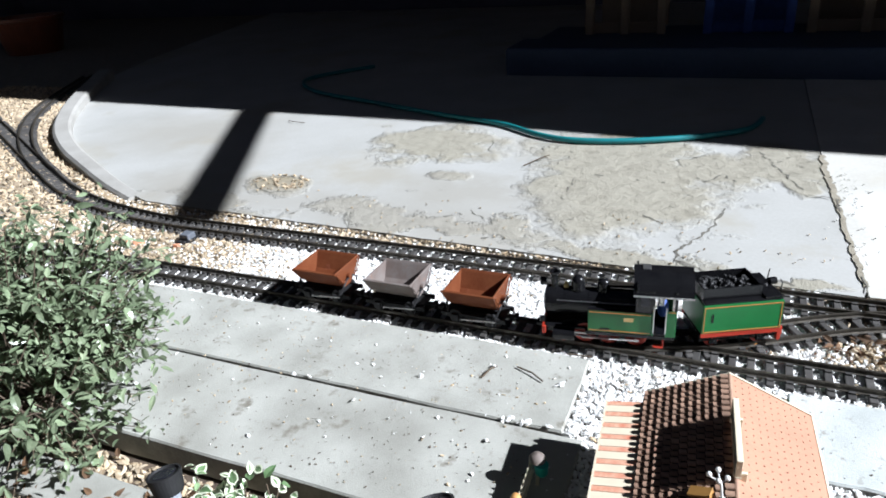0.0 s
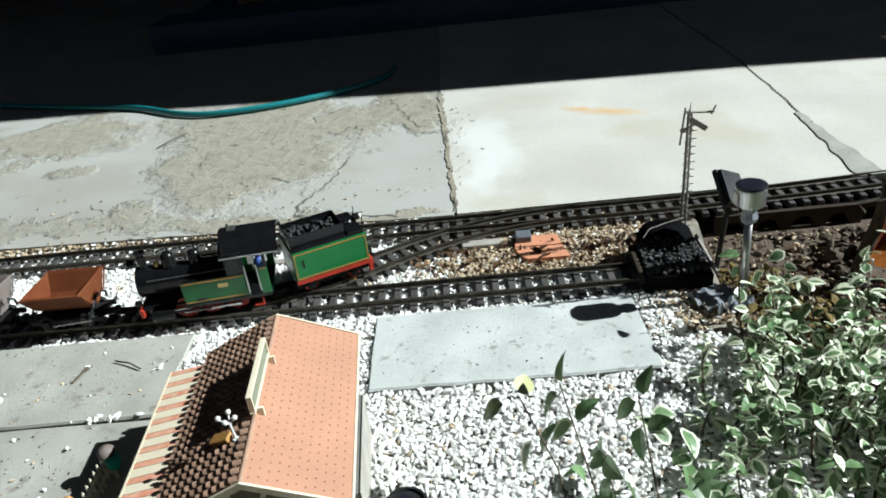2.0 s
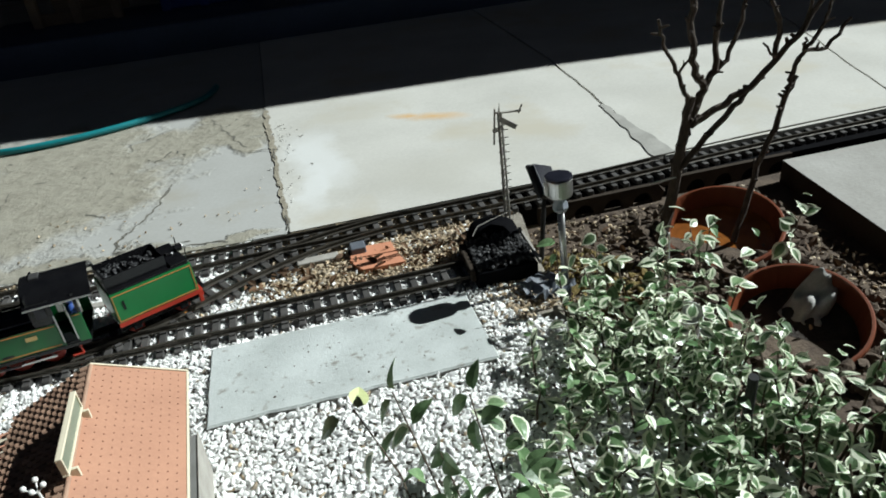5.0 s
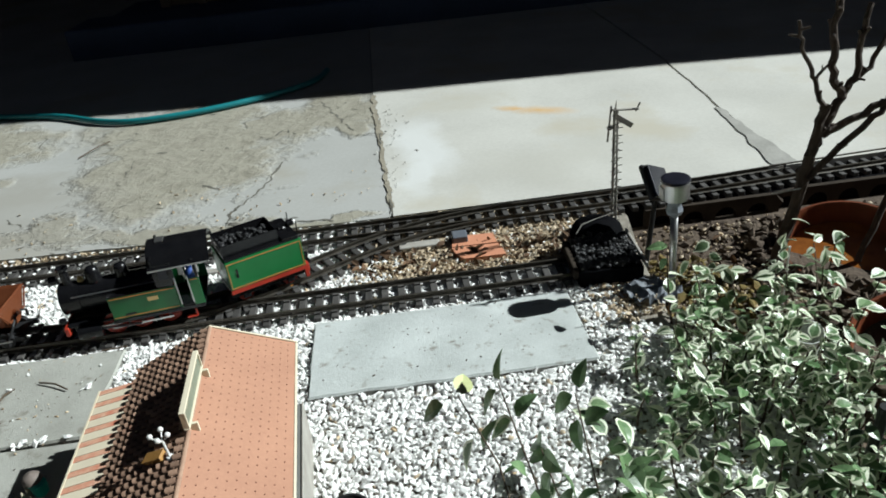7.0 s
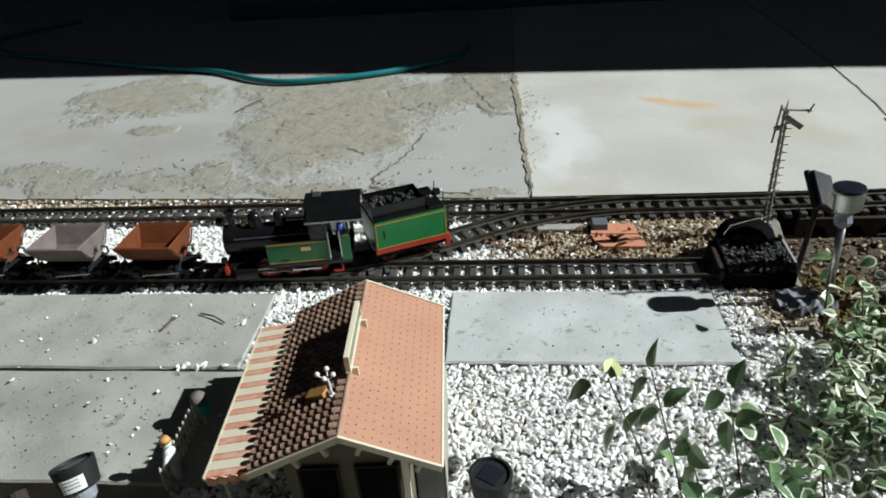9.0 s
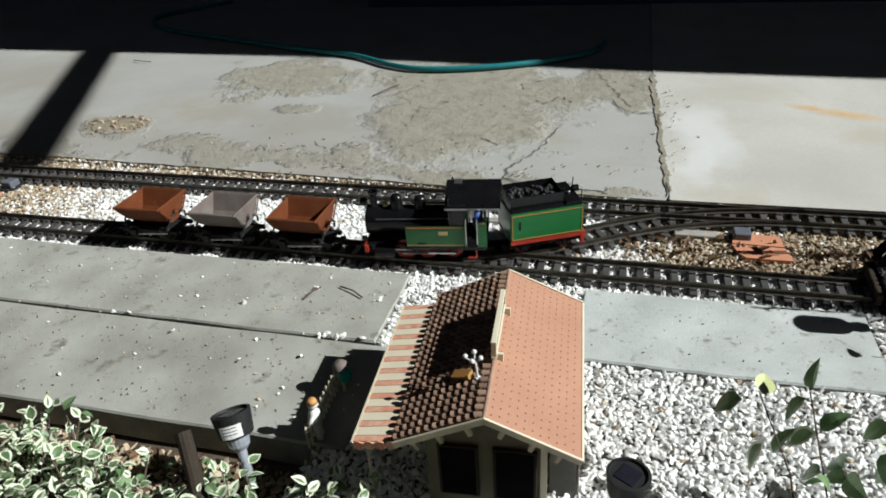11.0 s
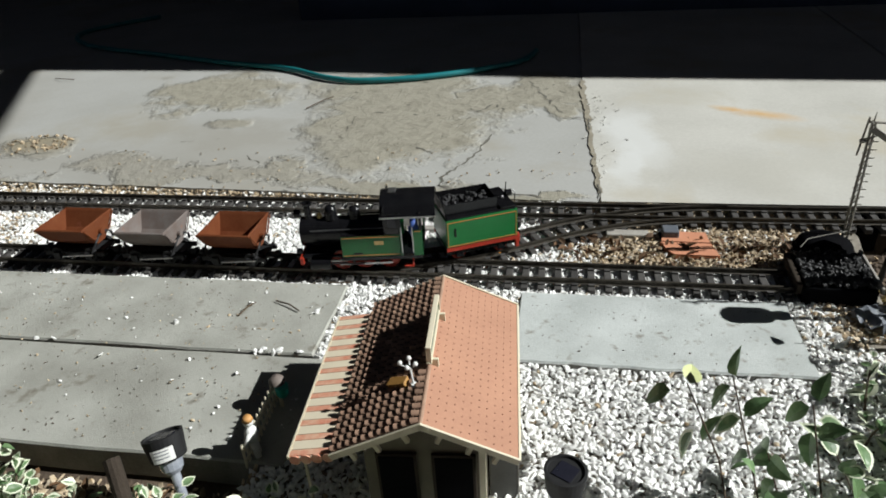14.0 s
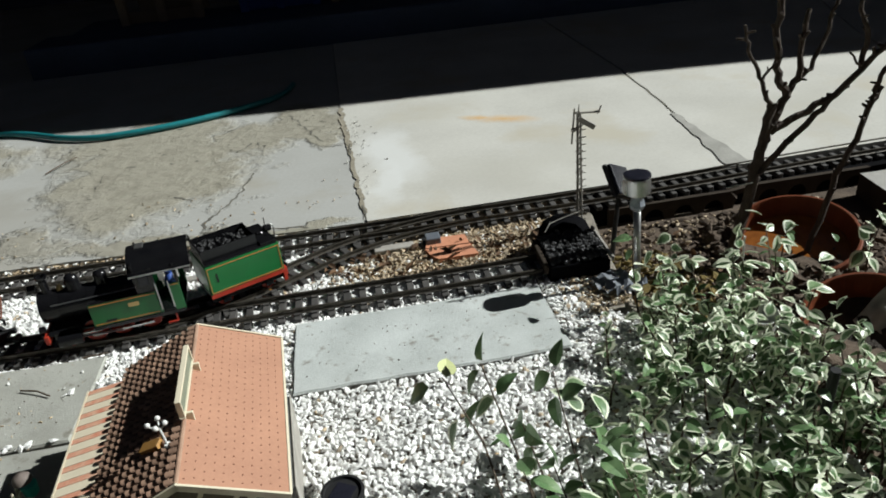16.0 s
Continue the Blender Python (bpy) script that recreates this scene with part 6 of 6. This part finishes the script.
# ---------------------------------------------------------------- front lamps, fence, figure
def black_lamp(at, label, sticker):
    t = thing("solar_path_lamp", label, "garden lamp", at, group="black solar path lamps")
    part("spike", tube((0, 0, -0.01), (0, 0, 0.05), 0.004, 0.006, seg=10), black_plastic, t)
    part("post", tube((0, 0, 0.045), (0, 0, 0.105), 0.0065, seg=14), clear_plastic, t, "clear grey tube")
    part("lens", lathe([(0.009, 0.0), (0.014, 0.006), (0.016, 0.020), (0.013, 0.024)], 16, at=(0, 0, 0.098)), clear_plastic, t)
    hd = part("head", lathe([(0.013, 0.0), (0.0225, 0.001), (0.0235, 0.004), (0.0262, 0.026), (0.0270, 0.034), (0.0235, 0.0345), (0.0225, 0.031), (0.0, 0.031)], 30, at=(0, 0, 0.118)), black_plastic, t)
    part("solar_panel", box(-0.013, 0.013, -0.013, 0.013, 0.1492, 0.1504), solar_dark, hd)
    if sticker:
        bm = bmesh.new()
        r0, r1 = [], []
        for k in range(7):
            a = radians(-95 + k * 11)
            r0.append(bm.verts.new((0.0258 * math.cos(a), 0.0258 * math.sin(a), 0.122)))
            r1.append(bm.verts.new((0.0270 * math.cos(a), 0.0270 * math.sin(a), 0.140)))
        for k in range(6):
            bm.faces.new((r0[k], r0[k + 1], r1[k + 1], r1[k]))
        part("sticker", bm, white_paint, hd, "white paper sticker")
        for z in (0.127, 0.1315, 0.136):
            bm = bmesh.new()
            q = []
            for k in range(5):
                a = radians(-88 + k * 11)
                rr = 0.0258 + (z - 0.122) / 0.018 * 0.0012 + 0.0003
                q.append((bm.verts.new((rr * math.cos(a), rr * math.sin(a), z)), bm.verts.new((rr * math.cos(a), rr * math.sin(a), z + 0.0012))))
            for a, b in zip(q, q[1:]):
                bm.faces.new((a[0], b[0], b[1], a[1]))
            part("print_bar", bm, grey_plastic, hd)
    return t


black_lamp(pose(-0.150, -0.460, -0.056, -20, -18, 0) @ Matrix.Scale(0.80, 4), "black solar path lamp with white sticker, leaning", True)
black_lamp(pose(0.230, -0.430, -0.056, 0, 2, 60) @ Matrix.Scale(0.76, 4), "black solar path lamp standing in white gravel", False)
black_lamp(pose(-0.473, -0.497, -0.058, -12, -10, 20) @ Matrix.Scale(0.74, 4), "black solar path lamp in the brown gravel", False)
tagged(finish(bent([(-0.224, -0.452, 0.048), (-0.205, -0.475, 0.02), (-0.165, -0.53, -0.06)], 0.0085, 12), "stake", timber_and_shade_dark), "leaning dark brown wooden stake among leaves", "stake")

fence = thing("picket_fence", "small white toy picket fence at the slab edge", "toy fence", pose(-0.113, -0.345, -0.010, 0, 0, 93) @ Matrix.Diagonal((1, 1, 1.55, 1)))
for z in (0.006, 0.015):
    part("rail", box(-0.055, 0.055, -0.0008, 0.0008, z, z + 0.0022), cream, fence)
for i in range(12):
    x = -0.052 + i * 0.0095
    part("picket", poly_prism([(x - 0.0019, 0.0), (x + 0.0019, 0.0), (x + 0.0019, 0.019), (x, 0.022), (x - 0.0019, 0.019)], -0.0007, 0.0007), cream, fence).matrix_basis = pose(0, 0.0016, 0, 90, 0, 0)
sl = thing("station_lamp", "toy station lamp with grey cap and teal body", "toy lamp", pose(-0.108, -0.300, -0.010) @ Matrix.Scale(1.05, 4))
part("post", tube((0, 0, 0), (0, 0, 0.022), 0.0022, seg=10), cream, sl)
part("lamp_body", lathe([(0.004, 0.0), (0.0070, 0.004), (0.0080, 0.016), (0.0, 0.017)], 16, at=(0.006, -0.004, 0.019)), teal_paint, sl)
part("cap", lathe([(0.0095, 0.0), (0.0090, 0.004), (0.0060, 0.0075), (0.0, 0.009)], 18, at=(0, 0, 0.036)), cap_brown, sl, smooth=True)
bm = bmesh.new()
ball((0, 0, 0.040), 0.0048, bm, 2)
ball((0, 0, 0.026), 0.0075, bm, 2, (0.8, 1, 1.3))
tube((-0.002, 0.003, 0), (0, 0.002, 0.02), 0.003, seg=8, bm=bm)
tube((-0.002, -0.003, 0), (0, -0.002, 0.02), 0.003, seg=8, bm=bm)
tube((0, 0.007, 0.032), (0.006, 0.010, 0.020), 0.002, seg=8, bm=bm)
tube((0, -0.007, 0.032), (0.006, -0.010, 0.020), 0.002, seg=8, bm=bm)
bmesh.ops.create_cone(bm, cap_ends=True, segments=16, radius1=0.0050, radius2=0.0034, depth=0.004, matrix=Matrix.Translation((0, 0, 0.0440)))
bm.faces.ensure_lookup_table()
for f in bm.faces:
    if f.calc_center_median().z > 0.0434:
        f.material_index = 1
fig = finish(bm, "toy_figure", [white_paint, ochre_hat], smooth=True)
fig.matrix_basis = pose(-0.109, -0.378, -0.012, 0, 0, 200) @ Matrix.Scale(1.28, 4)
tagged(fig, "small white toy figure with an ochre hat", "toy figure")

# ---------------------------------------------------------------- gravel, litter
ICO = bmesh.new()
bmesh.ops.create_icosphere(ICO, subdivisions=1, radius=1.0)
ico_v = np.array([v.co[:] for v in ICO.verts])
ico_f = np.array([[v.index for v in f.verts] for f in ICO.faces])
ICO.free()


def pebbles(name, pts, z, size, material, label):
    """One mesh of many uneven stones."""
    g = np.random.default_rng(len(pts))
    n = len(pts)
    r = g.uniform(0.55, 1.25, n) * size
    q = g.normal(size=(n, 4))
    q /= np.linalg.norm(q, axis=1)[:, None]
    w, x, y, zz = q.T
    R = np.stack([1 - 2 * (y * y + zz * zz), 2 * (x * y - zz * w), 2 * (x * zz + y * w), 2 * (x * y + zz * w), 1 - 2 * (x * x + zz * zz), 2 * (y * zz - x * w), 2 * (x * zz - y * w), 2 * (y * zz + x * w), 1 - 2 * (x * x + y * y)], -1).reshape(n, 3, 3)
    sc = np.stack([r * 1.2, r * g.uniform(0.50, 0.85, n), r * g.uniform(0.35, 0.65, n)], -1)
    base = ico_v[None] * (1 + 0.30 * g.normal(size=(n, len(ico_v), 1)).clip(-1.4, 1.4))
    v = np.einsum("nij,nkj->nki", R, base * sc[:, None, :])
    v[:, :, 2] *= 0.8
    v += np.concatenate([np.array(pts), np.array(z)[:, None]], 1)[:, None, :]
    f = (ico_f[None] + (np.arange(n) * len(ico_v))[:, None, None]).reshape(-1, 3)
    me = bpy.data.meshes.new(name)
    me.from_pydata(v.reshape(-1, 3).tolist(), [], f.tolist())
    me.materials.append(material)
    me.update()
    return tagged(new(name, me), label, "gravel", kind="stuff")


turn_xy = np.array([p[:2] for p in turn_path[::4]])
main_xy = np.array([p[:2] for p in main_path[::6]])
house_inv = HOUSE.inverted()


def gravel_points(x0, x1, y0, y1, step, keep, seed):
    g = np.random.default_rng(seed)
    nx, ny = int((x1 - x0) / step), int((y1 - y0) / step)
    X, Y = np.meshgrid(x0 + (np.arange(nx) + 0.5) * step, y0 + (np.arange(ny) + 0.5) * step)
    P = np.stack([X.ravel(), Y.ravel()], 1) + g.uniform(-0.5, 0.5, (nx * ny, 2)) * step
    return P[keep(P)], g


def clear(P):
    """Away from slabs, house walls and turnout rails."""
    x, y = P.T
    ok = ~((x < -0.102) & (y < -0.027) & (y > -0.392)) & ~((x > 0.166) & (x < 0.538) & (y < -0.028) & (y > -0.189))
    hx = np.cos(-radians(4.3)) * (x - 0.0945) - np.sin(-radians(4.3)) * (y + 0.3305)
    hy = np.sin(-radians(4.3)) * (x - 0.0945) + np.cos(-radians(4.3)) * (y + 0.3305)
    ok &= ~((np.abs(hx) < 0.056) & (np.abs(hy) < 0.096))
    return ok


def track_height(P, g):
    """The height of a stone's middle: low between and under the rails, free elsewhere."""
    x, y = P.T
    z = np.full(len(P), -0.0165) + g.uniform(-0.002, 0.0035, len(P))
    for cy, lo, hi in ((RAIL_Y, -9, 0.62),):
        inb = (np.abs(y - cy) < 0.042) & (x < hi)
        z[inb] = -0.0185 + g.uniform(-0.0015, 0.0020, inb.sum())
    d = np.min(np.hypot(x[:, None] - main_xy[None, :, 0], y[:, None] - main_xy[None, :, 1]), 1)
    inb = d < 0.042
    z[inb] = -0.0190 + g.uniform(-0.0015, 0.0018, inb.sum())
    d = np.min(np.hypot(x[:, None] - turn_xy[None, :, 0], y[:, None] - turn_xy[None, :, 1]), 1)
    inb = d < 0.040
    z[inb] = -0.0190 + g.uniform(-0.0015, 0.0018, inb.sum())
    near = (y > 0.266 + (0.285 - x) * 0.0385) & (x > -1.4) & (x < 0.4)
    z[near] = -0.0105 + g.uniform(-0.002, 0.002, near.sum())
    return z


def tan_share(P):
    """How much of the gravel is tan at a place: by the right turnout, along the left end and along the drive."""
    x, y = P.T
    s = np.zeros(len(P))
    s = np.maximum(s, np.clip((x - 0.19) / 0.13, 0, 0.92) * (y > 0.062))
    s = np.maximum(s, np.clip((-0.72 - x) / 0.35, 0, 0.85) * (y > 0.055))
    s = np.maximum(s, 0.7 * (y > 0.275))
    s = np.maximum(s, np.clip((x - 0.56) / 0.06, 0, 0.75) * (y > -0.12))
    s = np.maximum(s, 0.9 * ((y < -0.392) & (x < -0.1)))
    return s + 0.02


def bed_area(P):
    x, y = P.T
    k = clear(P) & (y < np.where(x > -1.4, 0.280 + (0.285 - x) * 0.0385, 0.34 + (-1.4 - x) * 0.45))
    k &= ~((x > 0.66) & (y < 0.2) & (y > -0.12)) & ~((x > 0.60 + (-0.10 - y) * 1.1) & (y < -0.10)) & ~((x > 0.70) & (y > -0.2)) & ~(x > 0.75)
    k &= (y > np.where(x < -0.11, -0.03, -0.56))
    return k


P, g = gravel_points(-1.6, 0.76, -0.56, 0.45, 0.0046, bed_area, 3)
Z = track_height(P, g)
tan = g.random(len(P)) < tan_share(P)
pebbles("white_gravel", P[~tan], Z[~tan], 0.0045, pebble_white, "bright white marble chips round tracks and station")
pebbles("tan_gravel", P[tan], Z[tan], 0.0041, pebble_tan, "tan and brown pea gravel beside the tracks")
P, g = gravel_points(-0.9, -0.10, -0.56, -0.393, 0.008, lambda P: P[:, 1] > -0.7, 5)
pebbles("tan_gravel", P, -0.055 + g.uniform(-0.001, 0.004, len(P)), 0.0062, pebble_tan, "tan and orange gravel below the slabs")
P, g = gravel_points(0.64, 1.18, -0.62, 0.19, 0.013, lambda P: (P[:, 0] > 0.66) & (np.hypot(P[:, 0] - 1.008, P[:, 1] - 0.036) > 0.11) & (np.hypot(P[:, 0] - 0.948, P[:, 1] + 0.222) > 0.11), 6)
pebbles("soil_clods", P, -0.056 + g.uniform(-0.003, 0.003, len(P)), 0.0085, soil, "loose clods of dark soil in the flower bed")
P, g = gravel_points(0.80, 1.16, -0.40, 0.16, 0.011, lambda P: ((np.abs(np.hypot(P[:, 0] - 1.008, P[:, 1] - 0.036) - 0.120) < 0.022) | (np.abs(np.hypot(P[:, 0] - 0.948, P[:, 1] + 0.222) - 0.120) < 0.022)) & (np.hypot(P[:, 0] - 1.008, P[:, 1] - 0.036) > 0.102) & (np.hypot(P[:, 0] - 0.948, P[:, 1] + 0.222) > 0.102), 26)
pebbles("soil_clods", P, -0.043 + g.uniform(-0.006, 0.008, len(P)), 0.0115, soil, "loose soil heaped against the flower pots")
P, g = gravel_points(0.64, 1.17, -0.30, 0.18, 0.010, lambda P: (P[:, 0] > 0.66) & (np.hypot(P[:, 0] - 1.008, P[:, 1] - 0.036) > 0.105) & (np.hypot(P[:, 0] - 0.948, P[:, 1] + 0.222) > 0.105), 27)
k = g.random(len(P)) < 0.42
pebbles("tan_gravel", P[k], -0.0495 + g.uniform(-0.002, 0.004, k.sum()), 0.0042, pebble_tan, "tan grit and chips strewn on the soil")
P, g = gravel_points(0.62, 0.84, -0.14, 0.10, 0.012, lambda P: np.hypot(P[:, 0] - 0.72, P[:, 1] + 0.03) < 0.11, 8)
pebbles("moss", P, -0.050 + g.uniform(-0.003, 0.004, len(P)), 0.0085, moss, "yellowish moss and dry litter in the bed")
P, g = gravel_points(-3.6, -1.5, -0.05, 1.6, 0.013, lambda P: (P[:, 1] < 0.36 + (-1.5 - P[:, 0]) * 0.80), 9)
pebbles("tan_gravel", P, -0.019 + g.uniform(-0.002, 0.003, len(P)), 0.0095, pebble_tan, "coarse tan gravel beside the curved track")
# stray chips on slabs and drive
g = np.random.default_rng(12)
P = np.concatenate([np.stack([g.uniform(-1.0, -0.12, 700), g.uniform(-0.38, -0.035, 700)], 1), np.stack([g.uniform(0.18, 0.52, 90), g.uniform(-0.18, -0.035, 90)], 1)])
pebbles("dark_crumbs", P, np.full(790, -0.0088), g.uniform(0.0005, 0.0017, 790), soil, "dark crumbs of soil scattered on the slabs")
P = np.stack([g.uniform(-1.1, -0.12, 420), g.uniform(-0.38, -0.035, 420)], 1)
pebbles("tan_crumbs", P, np.full(420, -0.0086), g.uniform(0.0007, 0.0024, 420), pebble_tan, "tan grit and litter strewn on the slabs")
P = np.stack([g.uniform(-1.0, -0.12, 80), g.uniform(-0.38, -0.035, 80)], 1)
pebbles("stray_chips", P, np.full(80, -0.0078), g.uniform(0.0012, 0.0034, 80), pebble_white, "stray white chips lying on the slabs")
P = np.stack([g.uniform(-0.14, -0.03, 12) - 0.0, g.uniform(-0.205, -0.198, 12)], 1)
P = np.concatenate([P - np.array([0.05, 0]), np.array([(-0.235, -0.094), (-0.135, -0.112), (-0.128, -0.106), (-0.33, -0.15), (-0.62, -0.03), (-0.19, -0.25), (-0.40, -0.23), (-0.52, -0.205), (-0.495, -0.202)])])
pebbles("stray_chips", P, np.full(len(P), -0.0065), 0.0050, pebble_white, "white chips on the slab joint")
P = np.stack([g.uniform(-1.2, 0.25, 120), g.uniform(0.30, 0.52, 120)], 1)
pebbles("stray_chips", P, np.full(120, -0.002), 0.0030, pebble_tan, "tan crumbs lying on the drive")
a = g.uniform(0, 6.283, 70)
q = np.sqrt(g.random(70))
P = np.stack([-1.075 + 0.088 * q * np.cos(a), 0.540 + 0.060 * q * np.sin(a)], 1)
pebbles("stray_chips", P, np.full(70, -0.002), 0.0052, pebble_tan, "tan rubble in the round broken patch")
P = np.stack([g.normal(0.305, 0.018, 60), g.uniform(0.35, 0.95, 60)], 1)
pebbles("concrete_crumbs", P, np.full(60, 0.0), 0.0026, concrete_pale, "crumbs of broken concrete along the joint")
for pts in ([(-0.243, -0.125, -0.007), (-0.236, -0.105, -0.004), (-0.230, -0.092, -0.006)], [(-0.20, -0.085, -0.006), (-0.175, -0.095, -0.004), (-0.155, -0.108, -0.006)], [(-0.135, -0.030, -0.006), (-0.10, -0.030, -0.004)], [(-0.46, 0.80, 0.0), (-0.43, 0.86, 0.004), (-0.415, 0.90, 0.001)], [(-1.45, 1.12, 0.0), (-1.41, 1.10, 0.004), (-1.37, 1.105, 0.0)]):
    tagged(finish(bent(pts, 0.0013, 6), "twig", twig_mat), "thin dry brown twig lying loose", "twig", group="loose twigs")
DRY = [leaf_shape("leaf", [leaf_dry], 0.24, 4, 0, 0.4, 0.3)]
pl = []
for i in range(420):
    x, y = rnd.choice([(rnd.uniform(-0.8, -0.1), rnd.uniform(-0.55, -0.40)), (rnd.uniform(0.6, 1.15), rnd.uniform(-0.5, 0.15)), (rnd.uniform(0.2, 0.6), rnd.uniform(0.07, 0.16))])
    pl.append((0, leaf_pose((x, y, -0.045 if y < -0.1 or x > 0.62 else -0.010), rnd.uniform(0.010, 0.022))))
tagged(new("leaf_litter", joined("leaf_litter", DRY, pl, [leaf_dry])), "scattered dry brown leaves on soil and gravel", "leaf litter", kind="stuff")

# ---------------------------------------------------------------- things in the shaded carport
def crate(x, y, sx, sz, material, label, holes):
    t = thing("storage_crate", label, "crate", pose(x, y, 0.07), group="storage crates in the carport")
    w = sx / holes
    for k in range(holes + 1):
        part("upright", box(-sx / 2 + k * w - 0.02, -sx / 2 + k * w + 0.02, -0.02, 0.02, 0.0, sz, 0.004), material, t)
    for z in (0.0, sz * 0.5, sz - 0.05):
        part("board", box(-sx / 2, sx / 2, 0.02, 0.04, z, z + 0.05, 0.004), material, t)
    part("back_panel", box(-sx / 2, sx / 2, 0.30, 0.32, 0.0, sz, 0.004), material, t)
    return t


crate(0.62, 2.62, 0.62, 0.42, board_tan, "tan wooden storage crate with square openings", 3)
crate(1.20, 2.62, 0.30, 0.42, white_paint, "white painted storage crate in the shade", 2)
crate(1.68, 2.62, 0.30, 0.42, white_paint, "white painted storage crate in the shade", 2)
crate(2.25, 2.62, 0.60, 0.42, board_tan, "tan wooden storage crate with square openings", 3)
crate(0.05, 2.62, 0.34, 0.42, blue_paint, "dark blue storage crate in the shade", 2)
crate(-0.5, 2.62, 0.34, 0.42, board_tan, "tan wooden storage crate with square openings", 2)
tb = thing("planter_tub", "red-brown plastic tub with an orange handle", "tub", pose(-4.75, 2.65, -0.02) @ Matrix.Scale(0.7, 4))
part("tub", lathe([(0.0, 0.0), (0.26, 0.0), (0.34, 0.32), (0.36, 0.33), (0.36, 0.36), (0.33, 0.36), (0.25, 0.02)], 32), pot_mat, tb)
part("handle", bent([(-0.45, -0.25, 0.0), (-0.40, -0.22, 0.3), (-0.30, -0.15, 0.75)], 0.022, 8), orange_paint, tb)
